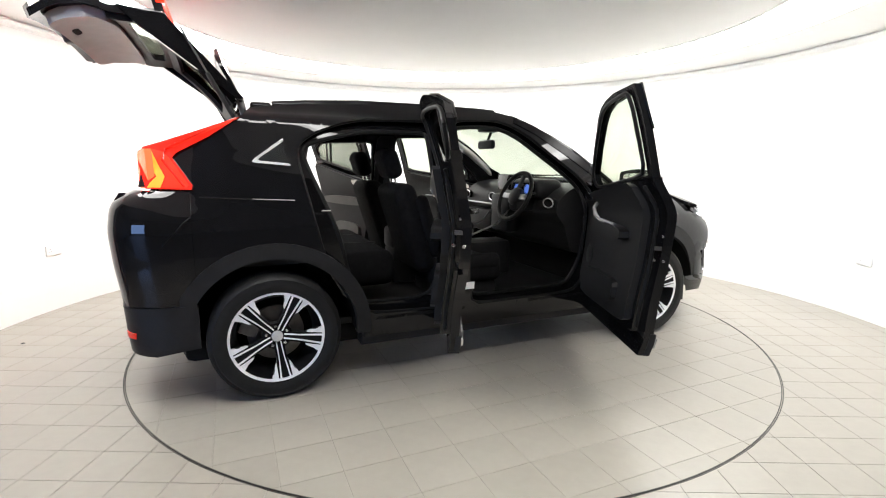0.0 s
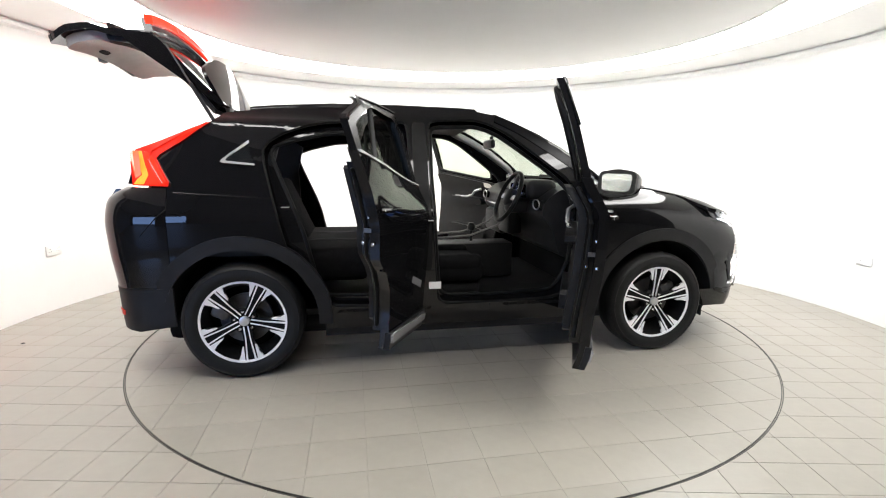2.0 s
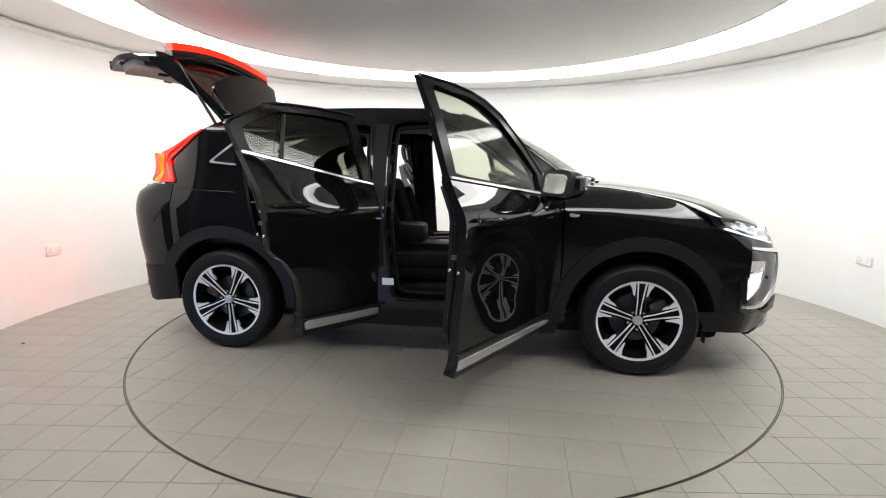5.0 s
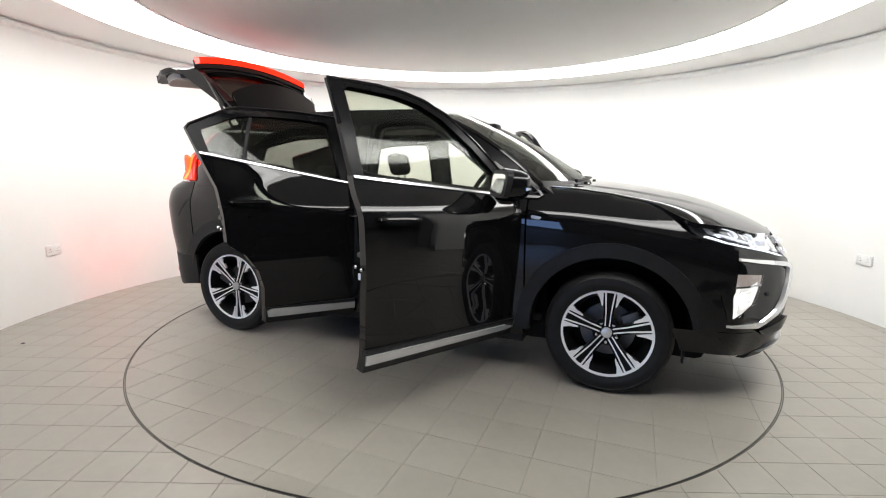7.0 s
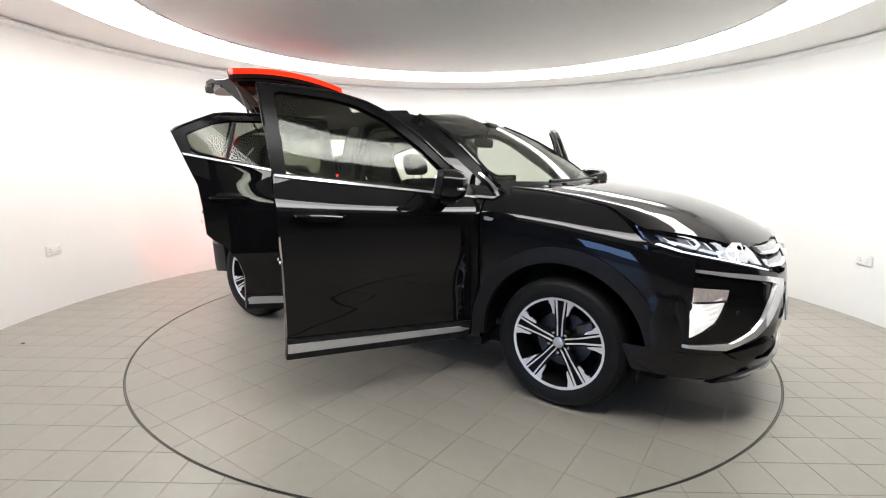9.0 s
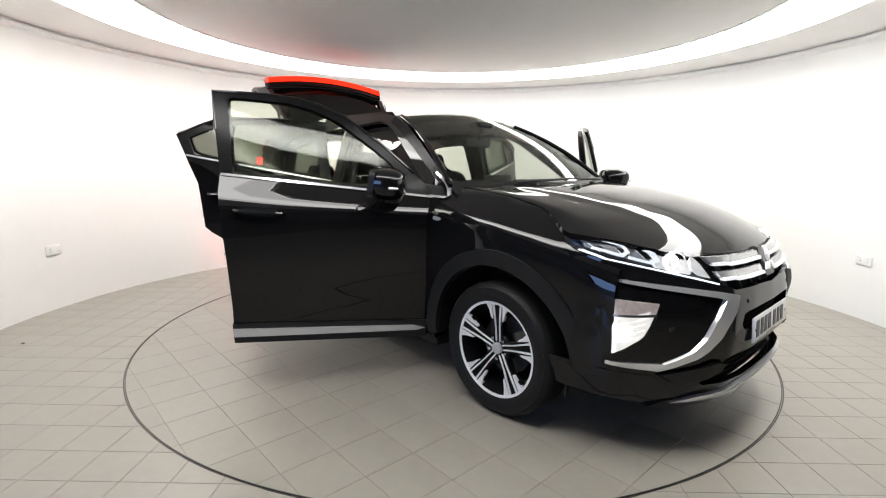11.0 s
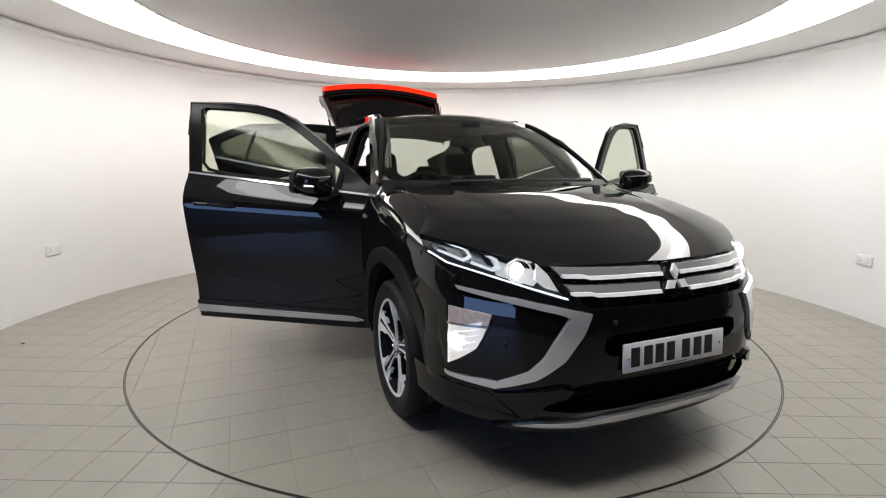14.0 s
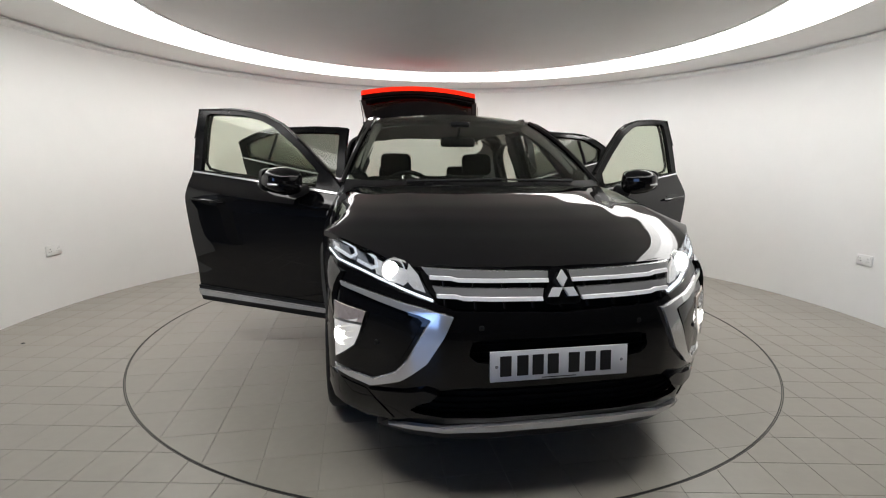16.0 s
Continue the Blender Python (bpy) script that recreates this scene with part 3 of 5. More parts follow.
# ---- the body ----
def build_side(car, s):
    on = on_side(s)
    # door openings and the frame around them
    rear_hole = [(-0.335, 0.43), (-0.335, 1.20), (-0.345, 1.50), (-0.375, 1.522), (-0.8, 1.508), (-0.95, 1.478), (-1.08, 1.43), (-1.16, 1.38), (-1.19, 1.33), (-1.185, 1.25), (-1.135, 1.02), (-1.075, 0.75), (-0.95, 0.53), (-0.86, 0.44), (-0.80, 0.41), (-0.38, 0.395)]
    rear_inner = [(-0.375, 0.46), (-0.375, 1.20), (-0.385, 1.43), (-0.42, 1.45), (-0.8, 1.44), (-0.94, 1.412), (-1.05, 1.385), (-1.13, 1.355), (-1.155, 1.315), (-1.115, 1.20), (-1.04, 1.02), (-0.98, 0.86), (-0.935, 0.66), (-0.90, 0.50), (-0.84, 0.46)]
    front_hole = [(-0.185, 0.43), (-0.215, 0.80), (-0.225, 1.2), (-0.222, 1.50), (-0.19, 1.535), (0.08, 1.545), (0.18, 1.52), (0.29, 1.465), (0.66, 1.195), (0.745, 1.10), (0.755, 0.95), (0.735, 0.62), (0.68, 0.48), (0.60, 0.40), (-0.13, 0.395)]
    outer = [(0.865, 0.27), (0.865, 1.09), (0.955, 1.135), (0.80, 1.235), (0.58, 1.385), (0.36, 1.515), (0.22, 1.575), (0.07, 1.603), (-0.3, 1.615), (-0.657, 1.61), (-0.95, 1.60), (-1.2, 1.575), (-1.40, 1.545)]
    outer += [(-1.455, 1.485), (-1.62, 1.42), (-1.76, 1.365), (-1.90, 1.315), (-1.925, 1.14)] + [(-1.80, 1.13), (-1.74, 1.10), (-1.74, 0.8), (-1.76, 0.60)]
    outer += arc(ARCH_R, HUB_Z, 0.49, 160, 12, 26) + [(-0.86, 0.27)]
    part("side_frame", panel(outer, on, 0.075, 0.02, (front_hole, rear_hole)), M_PAINT, car, "gloss black body side with door openings")
    # rubber seals along the openings, and an inner frame behind
    for hole, nm in ((front_hole, "front"), (rear_hole, "rear")):
        pts = [on(x, z, 0.004 - 0.02) for x, z in soften(hole, 3, 0.35)]
        part("door_seal", tube(pts, 0.011, 8, True), M_SEAL, car, "black rubber door seal")
        if nm == "rear":
            inset = rear_inner
        else:
            cx, cz = 0.2, 0.95
            inset = [(cx + (x - cx) * 0.94, cz + (z - cz) * 0.93) for x, z in hole]
        wide = [(x + 0.012 * (1 if x > (-0.7 if nm == "rear" else 0.2) else -1), z + 0.012 * (1 if z > 1.0 else -1)) for x, z in hole]
        part("opening_flange", panel(wide, on, 0.02, 0.06, (inset,), off=-0.078), M_PAINT, car, "gloss black inner flange of the door opening")
        lip = [on(x, z, -0.085) for x, z in soften(inset, 3, 0.3)]
        part("flange_seal", tube(lip, 0.013, 8, True), M_SEAL, car, "black rubber seal on the flange")
    # pillar trim inside
    for x0, x1 in ((-0.36, -0.19),):
        part("pillar_trim", panel(soften([(x0 - 0.03, 0.42), (x0, 1.0), (x0, 1.5), (x1, 1.5), (x1, 1.0), (x1 + 0.03, 0.42)], 2, 0.2), on, 0.03, 0.1, off=-0.078), M_TRIM, car, "charcoal pillar trim")
    part("pillar_cover", panel(soften([(-0.318, 0.62), (-0.322, 1.515), (-0.238, 1.515), (-0.232, 1.2), (-0.222, 0.62)], 2, 0.12), on, 0.004, 0.05, off=0.004), M_SEAL, car, "matt black cover on the middle pillar")
    belt_pts = [on(-0.285, 1.40, -0.135), on(-0.3, 1.0, -0.13), on(-0.31, 0.6, -0.12)]
    part("seat_belt", tube(belt_pts, 0.024, 8, flat=0.003), M_FABRIC, car, "dark seat belt webbing")
    part("quarter_trim", panel([(-1.14, 0.72), (-1.15, 1.2), (-1.10, 1.40), (-1.3, 1.52), (-1.44, 1.47), (-1.8, 1.3), (-1.9, 0.9), (-1.85, 0.72)], on, 0.03, 0.12, off=-0.1), M_TRIM, car, "charcoal luggage side trim")
    # quarter window: dark triangle in a bright frame
    tri = [(-1.395, 1.273), (-1.262, 1.362), (-1.235, 1.258)]
    part("quarter_window", panel(tri, on, 0.01, 0.05, off=0.004), M_SCREENON, car, "dark triangular quarter window")
    fr = soften([(-1.425, 1.262), (-1.255, 1.388), (-1.253, 1.370), (-1.393, 1.272), (-1.228, 1.257), (-1.226, 1.245)], 2, 0.15)
    part("quarter_window_frame", panel(fr, on, 0.012, 0.04, off=0.009), M_BLADE, car, "bright silver quarter window frame")
    part("shoulder_crease", tube([on(x, z, 0.0) for x, z in ((-1.66, 1.092), (-1.55, 1.086), (-1.4, 1.078), (-1.3, 1.073), (-1.215, 1.069))], 0.0045, 8), M_PAINT, car, "thin crease along the rear shoulder")
    # striker and check strap on the rear edge
    for x, z in ((-1.075, 1.015), (-0.255, 0.93)):
        part("door_striker", tube([on(x - 0.01, z, 0.0), on(x - 0.01, z, 0.03), on(x + 0.03, z, 0.03), on(x + 0.03, z, 0.0)], 0.005, 8), M_CHROME, car, "steel door striker")
    part("sill_label", panel([(-0.24, 0.50), (-0.24, 0.545), (-0.165, 0.545), (-0.165, 0.50)], on, 0.002, 0.05, off=0.002), M_PLATE, car, "small white label on the door pillar")
    # front wing
    zt = [(x, bonnet(x, 0.745) - 0.004) for x in (1.0, 1.15, 1.3, 1.45, 1.55, 1.63)]
    wing = [(0.875, 0.30), (0.875, 1.09)] + [(0.95, 1.125)] + zt + [(1.69, 0.945), (1.80, 0.882), (1.935, 0.838), (1.94, 0.42), (1.86, 0.37)]
    wing += arc(ARCH_F, HUB_Z, 0.475, 3, 172, 26)
    part("front_wing", panel(wing, on, 0.02, 0.036), M_PAINT, car, "gloss black front wing")
    # small bright triangle at the windscreen's foot
    part("corner_window", panel([(0.72, 1.15), (0.85, 1.14), (0.905, 1.092), (0.80, 1.095)], on, 0.01, 0.05, off=0.006), M_PLASTIC, car)
    part("corner_trim", panel(band([(0.79, 1.087), (0.925, 1.083), (0.945, 1.092), (0.87, 1.16), (0.80, 1.215)], 0.006), on, 0.012, 0.04, off=0.014), M_BLADE, car, "bright trim at the windscreen's foot")
    part("pillar_finisher", panel(band([(0.90, 1.13), (0.80, 1.212), (0.58, 1.362), (0.36, 1.492), (0.22, 1.553)], [0.018, 0.026, 0.028, 0.026, 0.022]), on, 0.006, 0.04, off=0.005), M_FRAME, car, "satin black finisher along the windscreen pillar")
    # indicator badge on the wing
    part("side_marker", panel(soften([(0.90, 0.985), (0.96, 0.975), (0.945, 0.96), (0.90, 0.965)], 2, 0.2), on, 0.006, 0.05, off=0.006), M_SATIN, car)
    # wheel arch claddings
    for cx, a0, a1 in ((ARCH_F, -2, 184), (ARCH_R, -4, 172)):
        ring = arc(cx, HUB_Z, 0.512, a0, a1, 36) + arc(cx, HUB_Z, 0.432, a1, a0, 36)
        part("arch_cladding", panel(ring, on, 0.06, 0.06, off=0.012), M_PLASTIC, car, "matt black plastic wheel-arch cladding")
        part("wheel_housing", lathe([(0.43, 0.0), (0.43, 0.34), (0.10, 0.345)], 40, m=Matrix.Translation((cx, s * 0.85, HUB_Z)) @ pose(0, 0, 0, 90 * s, 0, 0), a0=-2, a1=182) if s > 0 else
             lathe([(0.43, 0.0), (0.43, 0.34), (0.10, 0.345)], 40, m=Matrix.Translation((cx, s * 0.85, HUB_Z)) @ pose(0, 0, 0, -90, 0, 0), a0=-182, a1=2), M_UNDER, car)
    # sill
    part("sill_cladding", panel([(-0.87, 0.215), (-0.87, 0.30), (-0.80, 0.36), (0.78, 0.36), (0.86, 0.31), (0.86, 0.215)], on, 0.12, 0.1, off=-0.012), M_PLASTIC, car, "black plastic sill")
    part("sill_step", panel([(-0.80, 0.372), (-0.78, 0.392), (0.70, 0.392), (0.72, 0.372)], on, 0.09, 0.1, off=0.0), M_PLASTIC, car, "ribbed sill step")
    part("mud_flap", box((0.0, -0.02, 0.0), (0.012, 0.02, 0.075), 0.003), M_PLASTIC, car, m=pose(1.72, s * 0.80, 0.215))
    # roof rail
    pts = [(0.13, 0.572, 1.564), (0.10, 0.575, 1.598), (0.0, 0.578, 1.621), (-0.4, 0.58, 1.655), (-0.8, 0.578, 1.648), (-1.1, 0.57, 1.611), (-1.24, 0.565, 1.60), (-1.28, 0.562, 1.575)]
    part("roof_rail", tube([(x, s * y, min(z, roof_z(x, y) + 0.03)) for x, y, z in pts], 0.016, 10, flat=0.02), M_PAINT, car, "gloss black roof rail")
    # tail lamp: red slanted arrow, with an amber flasher at its outer edge
    lamp = [(-1.455, 1.483), (-1.62, 1.425), (-1.905, 1.333), (-1.925, 1.26), (-1.89, 1.132), (-1.69, 1.128), (-1.685, 1.15), (-1.772, 1.282), (-1.752, 1.305), (-1.60, 1.385)]
    tl = part("tail_lamp", panel(lamp, on, 0.05, 0.03, off=0.012), M_RED, car, "lit red tail lamp")
    hook = [(-1.865, 1.325), (-1.815, 1.312), (-1.785, 1.282), (-1.70, 1.150), (-1.71, 1.138), (-1.82, 1.138), (-1.80, 1.19), (-1.835, 1.26)]
    part("light_guide", panel(hook, on, 0.01, 0.03, off=0.0135), M_GUIDERED, tl, "glowing red light guide")
    part("indicator", panel([(-1.915, 1.322), (-1.868, 1.324), (-1.838, 1.255), (-1.806, 1.19), (-1.826, 1.138), (-1.885, 1.138), (-1.868, 1.165), (-1.842, 1.19), (-1.875, 1.25)], on, 0.01, 0.02, off=0.0150), M_AMBER, tl, "glowing amber indicator")
    part("lamp_crease", panel(band([(-1.50, 1.458), (-1.64, 1.398), (-1.77, 1.335)], 0.005), on, 0.01, 0.03, off=0.0145), M_GUIDERED, tl, "thin glowing line in the lamp's arm")
    part("lamp_ridge", tube([on(-1.47, 1.476, 0.014), on(-1.62, 1.412, 0.016), on(-1.80, 1.325, 0.016), on(-1.815, 1.27, 0.016), on(-1.72, 1.142, 0.014)], 0.006, 8), M_RED, tl)
    corner = on_corner(s)
    part("bumper_corner", panel([(0.0, 0.745), (0.0, 1.118), (0.45, 1.122), (0.9, 1.122), (0.9, 0.56), (0.0, 0.56)], corner, 0.02, 0.03), M_PAINT, car, "gloss black rounded rear bumper corner")
    part("rear_valance", panel([(0.0, 0.33), (0.0, 0.556), (0.9, 0.556), (0.9, 0.33), (0.6, 0.31), (0.3, 0.30)], corner, 0.02, 0.03, off=0.003), M_PLASTIC, car, "matt black lower rear bumper")
    part("bumper_reflector", panel([(0.52, 0.395), (0.50, 0.425), (0.72, 0.425), (0.72, 0.395)], corner, 0.008, 0.04, off=0.008), M_RED, car, "red rear reflector")
    part("bumper_seam", panel(band([(0.0, 1.0), (0.06, 0.93), (0.14, 0.86)], 0.002), corner, 0.004, 0.03, off=0.003), M_SEAL, car)



def build_shell(car):
    # bonnet
    edge = [(1.05, 0.0), (1.04, 0.3), (1.0, 0.55), (0.95, 0.742)]
    sidee = [(1.3, 0.742), (1.5, 0.748), (1.56, 0.765), (1.63, 0.803), (1.69, 0.842)]
    frontl = [(1.735, 0.862), (1.83, 0.80), (1.95, 0.70), (2.035, 0.62), (2.108, 0.535), (2.155, 0.36), (2.185, 0.2), (2.198, 0.0)]
    half = edge + sidee + frontl
    out = half + [(x, -y) for x, y in half[-2:0:-1]]
    part("bonnet", panel(out, on_bonnet, 0.022, 0.022), M_PAINT, car, "gloss black bonnet with soft creases")
    for s in (-1, 1):
        part("washer_jet", box((-0.012, -0.02, 0), (0.012, 0.02, 0.01), 0.004), M_PLASTIC, car, m=pose(1.13, s * 0.32, bonnet(1.13, 0.32)))
    # roof, with dark glass panel and a fin
    ro = [(0.27, 0.0), (0.25, 0.35), (0.22, 0.58), (-0.3, 0.60), (-0.9, 0.595), (-1.41, 0.56), (-1.43, 0.3), (-1.44, 0.0)]
    ro = ro + [(x, -y) for x, y in ro[-2:0:-1]]
    part("roof", panel(ro, on_roof, 0.02, 0.08), M_PAINT, car, "gloss black roof")
    part("headliner", panel([(x * 0.96, y * 0.93) for x, y in ro], on_roof, 0.012, 0.12, off=-0.045), M_LINER, car, "pale grey cloth headliner")
    part("antenna_fin", box((-0.07, -0.02, 0.0), (0.06, 0.02, 0.045), 0.018, seg=3), M_PAINT, car, "black roof antenna fin", m=pose(-1.30, 0, roof_z(-1.30, 0) + 0.008))
    # windscreen
    part("windscreen", panel([(-1, 0), (-1, 1), (-0.5, 1), (0, 1), (0.5, 1), (1, 1), (1, 0), (0.5, 0), (0, 0), (-0.5, 0)], on_screen, 0.006, 0.12), M_SCREEN, car, "clear laminated windscreen").visible_shadow = False
    part("screen_band", panel([(-0.98, 0.9), (-0.98, 0.995), (0.98, 0.995), (0.98, 0.9)], on_screen, 0.002, 0.15, off=-0.008), M_SCREENON, car, "dark shade band of the windscreen")
    part("cowl", panel([(-0.99, 0.0), (-0.99, 0.03), (0.99, 0.03), (0.99, 0.0), (0.97, -0.1), (-0.97, -0.1)], on_screen, 0.015, 0.1, off=0.003), M_PLASTIC, car, "black plastic scuttle")
    for s in (-1, 1):
        pts = [on_screen(s * 1.0, v, 0.004) for v in (-0.02, 0.2, 0.4, 0.6, 0.8, 0.97)]
        part("screen_pillar", tube(pts, 0.015, 10), M_PAINT, car, "gloss black windscreen pillar")
        ipts = [on_screen(s * 0.95, v, -0.05) for v in (0.0, 0.25, 0.5, 0.75, 0.97)]
        part("pillar_lining", tube(ipts, 0.030, 10), M_GREYTRIM, car, "pale pillar lining")
    for u0, u1, v1 in ((-0.55, 0.12, 0.1), (0.72, 0.1, 0.09)):
        n = 8
        pts = [on_screen(u0 + (u1 - u0) * i / n, 0.004 + v1 * 0.3 * i / n, 0.024) for i in range(n + 1)]
        w = part("wiper", tube(pts, [0.012 - 0.001 * i for i in range(n + 1)], 8), M_PLASTIC, car, "black wiper arm and blade")
    # underbody and cabin floor
    part("underbody", box((-1.80, -0.72, 0.20), (1.85, 0.72, 0.34), 0.05), M_UNDER, car)
    part("engine_bay", box((0.98, -0.44, 0.30), (2.0, 0.44, 0.85), 0.05), M_UNDER, car)
    part("bulkhead", box((0.90, -0.70, 0.30), (0.98, 0.70, 1.08), 0.02), M_UNDER, car)
    part("cabin_floor", box((-1.1, -0.74, 0.33), (0.95, 0.74, 0.37), 0.01), M_TRIM, car, "charcoal carpet")
    part("luggage_floor", box((-1.93, -0.5, 0.66), (-1.1, 0.5, 0.72), 0.01), M_TRIM, car, "charcoal luggage floor")
    part("luggage_sill", box((-2.07, -0.60, 0.62), (-1.93, 0.60, 0.775), 0.02), M_TRIM, car)


def build_nose(car):
    # bumper skin, with the mouth and lower intake open
    half = [(0.0, 0.735), (0.12, 0.742), (0.39, 0.748), (0.43, 0.765), (0.58, 0.80), (0.72, 0.84), (0.80, 0.87), (0.852, 0.90), (0.858, 0.6), (0.852, 0.40), (0.80, 0.32), (0.62, 0.285), (0.0, 0.285)]
    out = half + [(-y, z) for y, z in half[-2:0:-1]]
    lower = soften([(-0.56, 0.345), (-0.43, 0.468), (0.43, 0.468), (0.56, 0.345)], 2, 0.12)
    mouth = soften([(-0.345, 0.59), (-0.33, 0.65), (0.33, 0.65), (0.345, 0.59), (0.31, 0.56), (-0.31, 0.56)], 2, 0.2)
    part("front_bumper", panel(out, on_nose, 0.03, 0.05, (lower, mouth)), M_PAINT, car, "gloss black front bumper")
    for nm, (y0, y1, z0, z1), step in (("lower_intake", (-0.66, 0.66, 0.30, 0.50), 0.026), ("upper_intake", (-0.37, 0.37, 0.52, 0.67), 0.03)):
        g = part(nm, panel([(y0, z0), (y0, z1), (y1, z1), (y1, z0)], on_nose, 0.01, 0.08, off=-0.06), M_UNDER, car, "dark intake mesh")
        z = z0 + step
        while z < z1:
            part("slat", panel([(y0, z - 0.004), (y0, z + 0.004), (y1, z + 0.004), (y1, z - 0.004)], on_nose, 0.012, 0.08, off=-0.046), M_UNDER, g)
            z += step
    # grille recess and two bright double bars
    gr = [(0.0, 0.885), (0.32, 0.888), (0.51, 0.895), (0.47, 0.80), (0.43, 0.76), (0.39, 0.745), (0.0, 0.738)]
    gr = gr + [(-y, z) for y, z in gr[-2:0:-1]]
    grille = part("grille", panel(gr, on_nose, 0.02, 0.06, off=-0.03), M_UNDER, car, "black grille with silver bars")
    for k in range(9):
        y = -0.42 + 0.105 * k
        part("grille_rib", panel([(y - 0.003, 0.75), (y - 0.003, 0.88), (y + 0.003, 0.88), (y + 0.003, 0.75)], on_nose, 0.02, 0.06, off=-0.012), M_PLASTIC, grille)
    for s in (-1, 1):
        for bar, lip in (([(0.04, 0.874), (0.25, 0.879), (0.495, 0.886), (0.468, 0.852), (0.372, 0.846), (0.045, 0.842)], [(0.045, 0.8455), (0.372, 0.8495), (0.40, 0.856), (0.47, 0.856)]),
                         ([(0.065, 0.818), (0.25, 0.822), (0.462, 0.826), (0.447, 0.794), (0.36, 0.787), (0.075, 0.782)], [(0.075, 0.7855), (0.36, 0.7905), (0.385, 0.797), (0.45, 0.797)])):
            part("grille_bar", panel(mirrored(bar, s), on_nose, 0.02, 0.05, off=0.004), M_BAR, grille, "satin grey grille bar")
            part("bar_edge", panel(mirrored(band(lip, 0.0062), s), on_nose, 0.02, 0.05, off=0.013), M_ALLOY, grille, "polished lower edge of the bar")
        # headlamp: bowl, projector, running strip, clear cover
        hl = [(0.838, 0.985), (0.80, 0.958), (0.70, 0.932), (0.62, 0.918), (0.535, 0.905), (0.482, 0.815), (0.45, 0.768), (0.56, 0.80), (0.70, 0.842), (0.80, 0.872), (0.835, 0.90), (0.842, 0.93)]
        lamp = part("headlamp", panel(mirrored(hl, s), on_nose, 0.02, 0.04, off=-0.034), M_LAMPDARK, car, "clear headlamp with lit projector")
        part("reflector", panel(mirrored([(0.823, 0.958), (0.74, 0.932), (0.665, 0.91), (0.665, 0.862), (0.76, 0.885), (0.823, 0.918)], s), on_nose, 0.015, 0.02, off=-0.022), M_REFL, lamp, "bright lamp reflector")
        for k, line in enumerate(([(0.826, 0.965), (0.77, 0.944), (0.735, 0.93), (0.728, 0.905), (0.75, 0.89), (0.815, 0.918)], [(0.735, 0.934), (0.685, 0.918), (0.655, 0.90), (0.65, 0.872), (0.67, 0.862), (0.725, 0.882)])):
            part("light_guide", panel(mirrored(band(line, 0.0055), s), on_nose, 0.02, 0.02, off=-0.006 - 0.002 * k), M_GUIDE, lamp, "hooked frosted light guide")
        for k in range(3):
            y0, z0 = 0.82 - 0.062 * k, 0.936 - 0.012 * k
            part("reflector_fin", panel(mirrored([(y0, z0), (y0 - 0.022, z0 - 0.003), (y0 - 0.034, z0 - 0.036), (y0 - 0.016, z0 - 0.034)], s), on_nose, 0.018, 0.03, off=-0.013), M_CHROME, lamp, "chrome fin in the lamp")
        c = Vector((nose(0.592, 0.864) - 0.016, s * 0.592, 0.864))
        face = Matrix.Translation(c) @ pose(0, 0, 0, 0, 82, s * 14)
        part("projector_ring", lathe([(0.040, 0.012), (0.046, 0.014), (0.048, -0.03), (0.040, -0.03)], 32, m=face, closed=True), M_BOWL, lamp, "bright projector ring")
        part("projector", lathe([(0.001, 0.004), (0.014, 0.0025), (0.028, -0.004), (0.038, -0.014)], 32, m=face), M_BEAM, lamp, "glowing projector lens")
        part("side_reflector", panel(mirrored([(0.538, 0.894), (0.553, 0.84), (0.525, 0.81), (0.485, 0.80), (0.507, 0.858)], s), on_nose, 0.015, 0.02, off=-0.012), M_BOWL, lamp, "bright high-beam bowl")
        part("lamp_bowl", panel(mirrored([(0.662, 0.908), (0.60, 0.914), (0.548, 0.90), (0.532, 0.84), (0.56, 0.815), (0.655, 0.842)], s), on_nose, 0.015, 0.02, off=-0.022), M_BOWL, lamp, "bright projector surround")
        part("running_light", panel(mirrored(band([(0.839, 0.908), (0.80, 0.877), (0.70, 0.847), (0.56, 0.805), (0.462, 0.776)], 0.0028), s), on_nose, 0.015, 0.03, off=-0.006), M_DRL, lamp, "white daytime running strip")
        cv = part("lamp_cover", panel(mirrored(hl, s), on_nose, 0.004, 0.04, off=0.004), M_LENS, lamp, "clear headlamp cover")
        cv.visible_shadow = False
        # bright blade: thin line under the headlamp, broad inner edge, thin foot
        blade = [(0.795, 0.802), (0.70, 0.785), (0.623, 0.774), (0.509, 0.755), (0.40, 0.732), (0.435, 0.655), (0.490, 0.557), (0.581, 0.474), (0.690, 0.418), (0.823, 0.440),
                 (0.823, 0.455), (0.677, 0.450), (0.595, 0.505), (0.553, 0.565), (0.522, 0.632), (0.475, 0.716), (0.515, 0.731), (0.62, 0.751), (0.70, 0.766), (0.79, 0.787)]
        part("chrome_blade", panel(mirrored(blade, s), on_nose, 0.03, 0.03, off=0.016), M_BLADE, car, "bright chrome blade of the front bumper")
        pod = [(0.79, 0.765), (0.62, 0.74), (0.50, 0.712), (0.54, 0.63), (0.575, 0.56), (0.61, 0.51), (0.68, 0.462), (0.820, 0.466), (0.838, 0.6), (0.838, 0.76)]
        part("lamp_pod", panel(mirrored(pod, s), on_nose, 0.02, 0.04, off=0.003), M_PAINT, car, "gloss black lamp surround")
        fog = [(0.820, 0.722), (0.70, 0.706), (0.726, 0.614), (0.744, 0.568), (0.820, 0.492)]
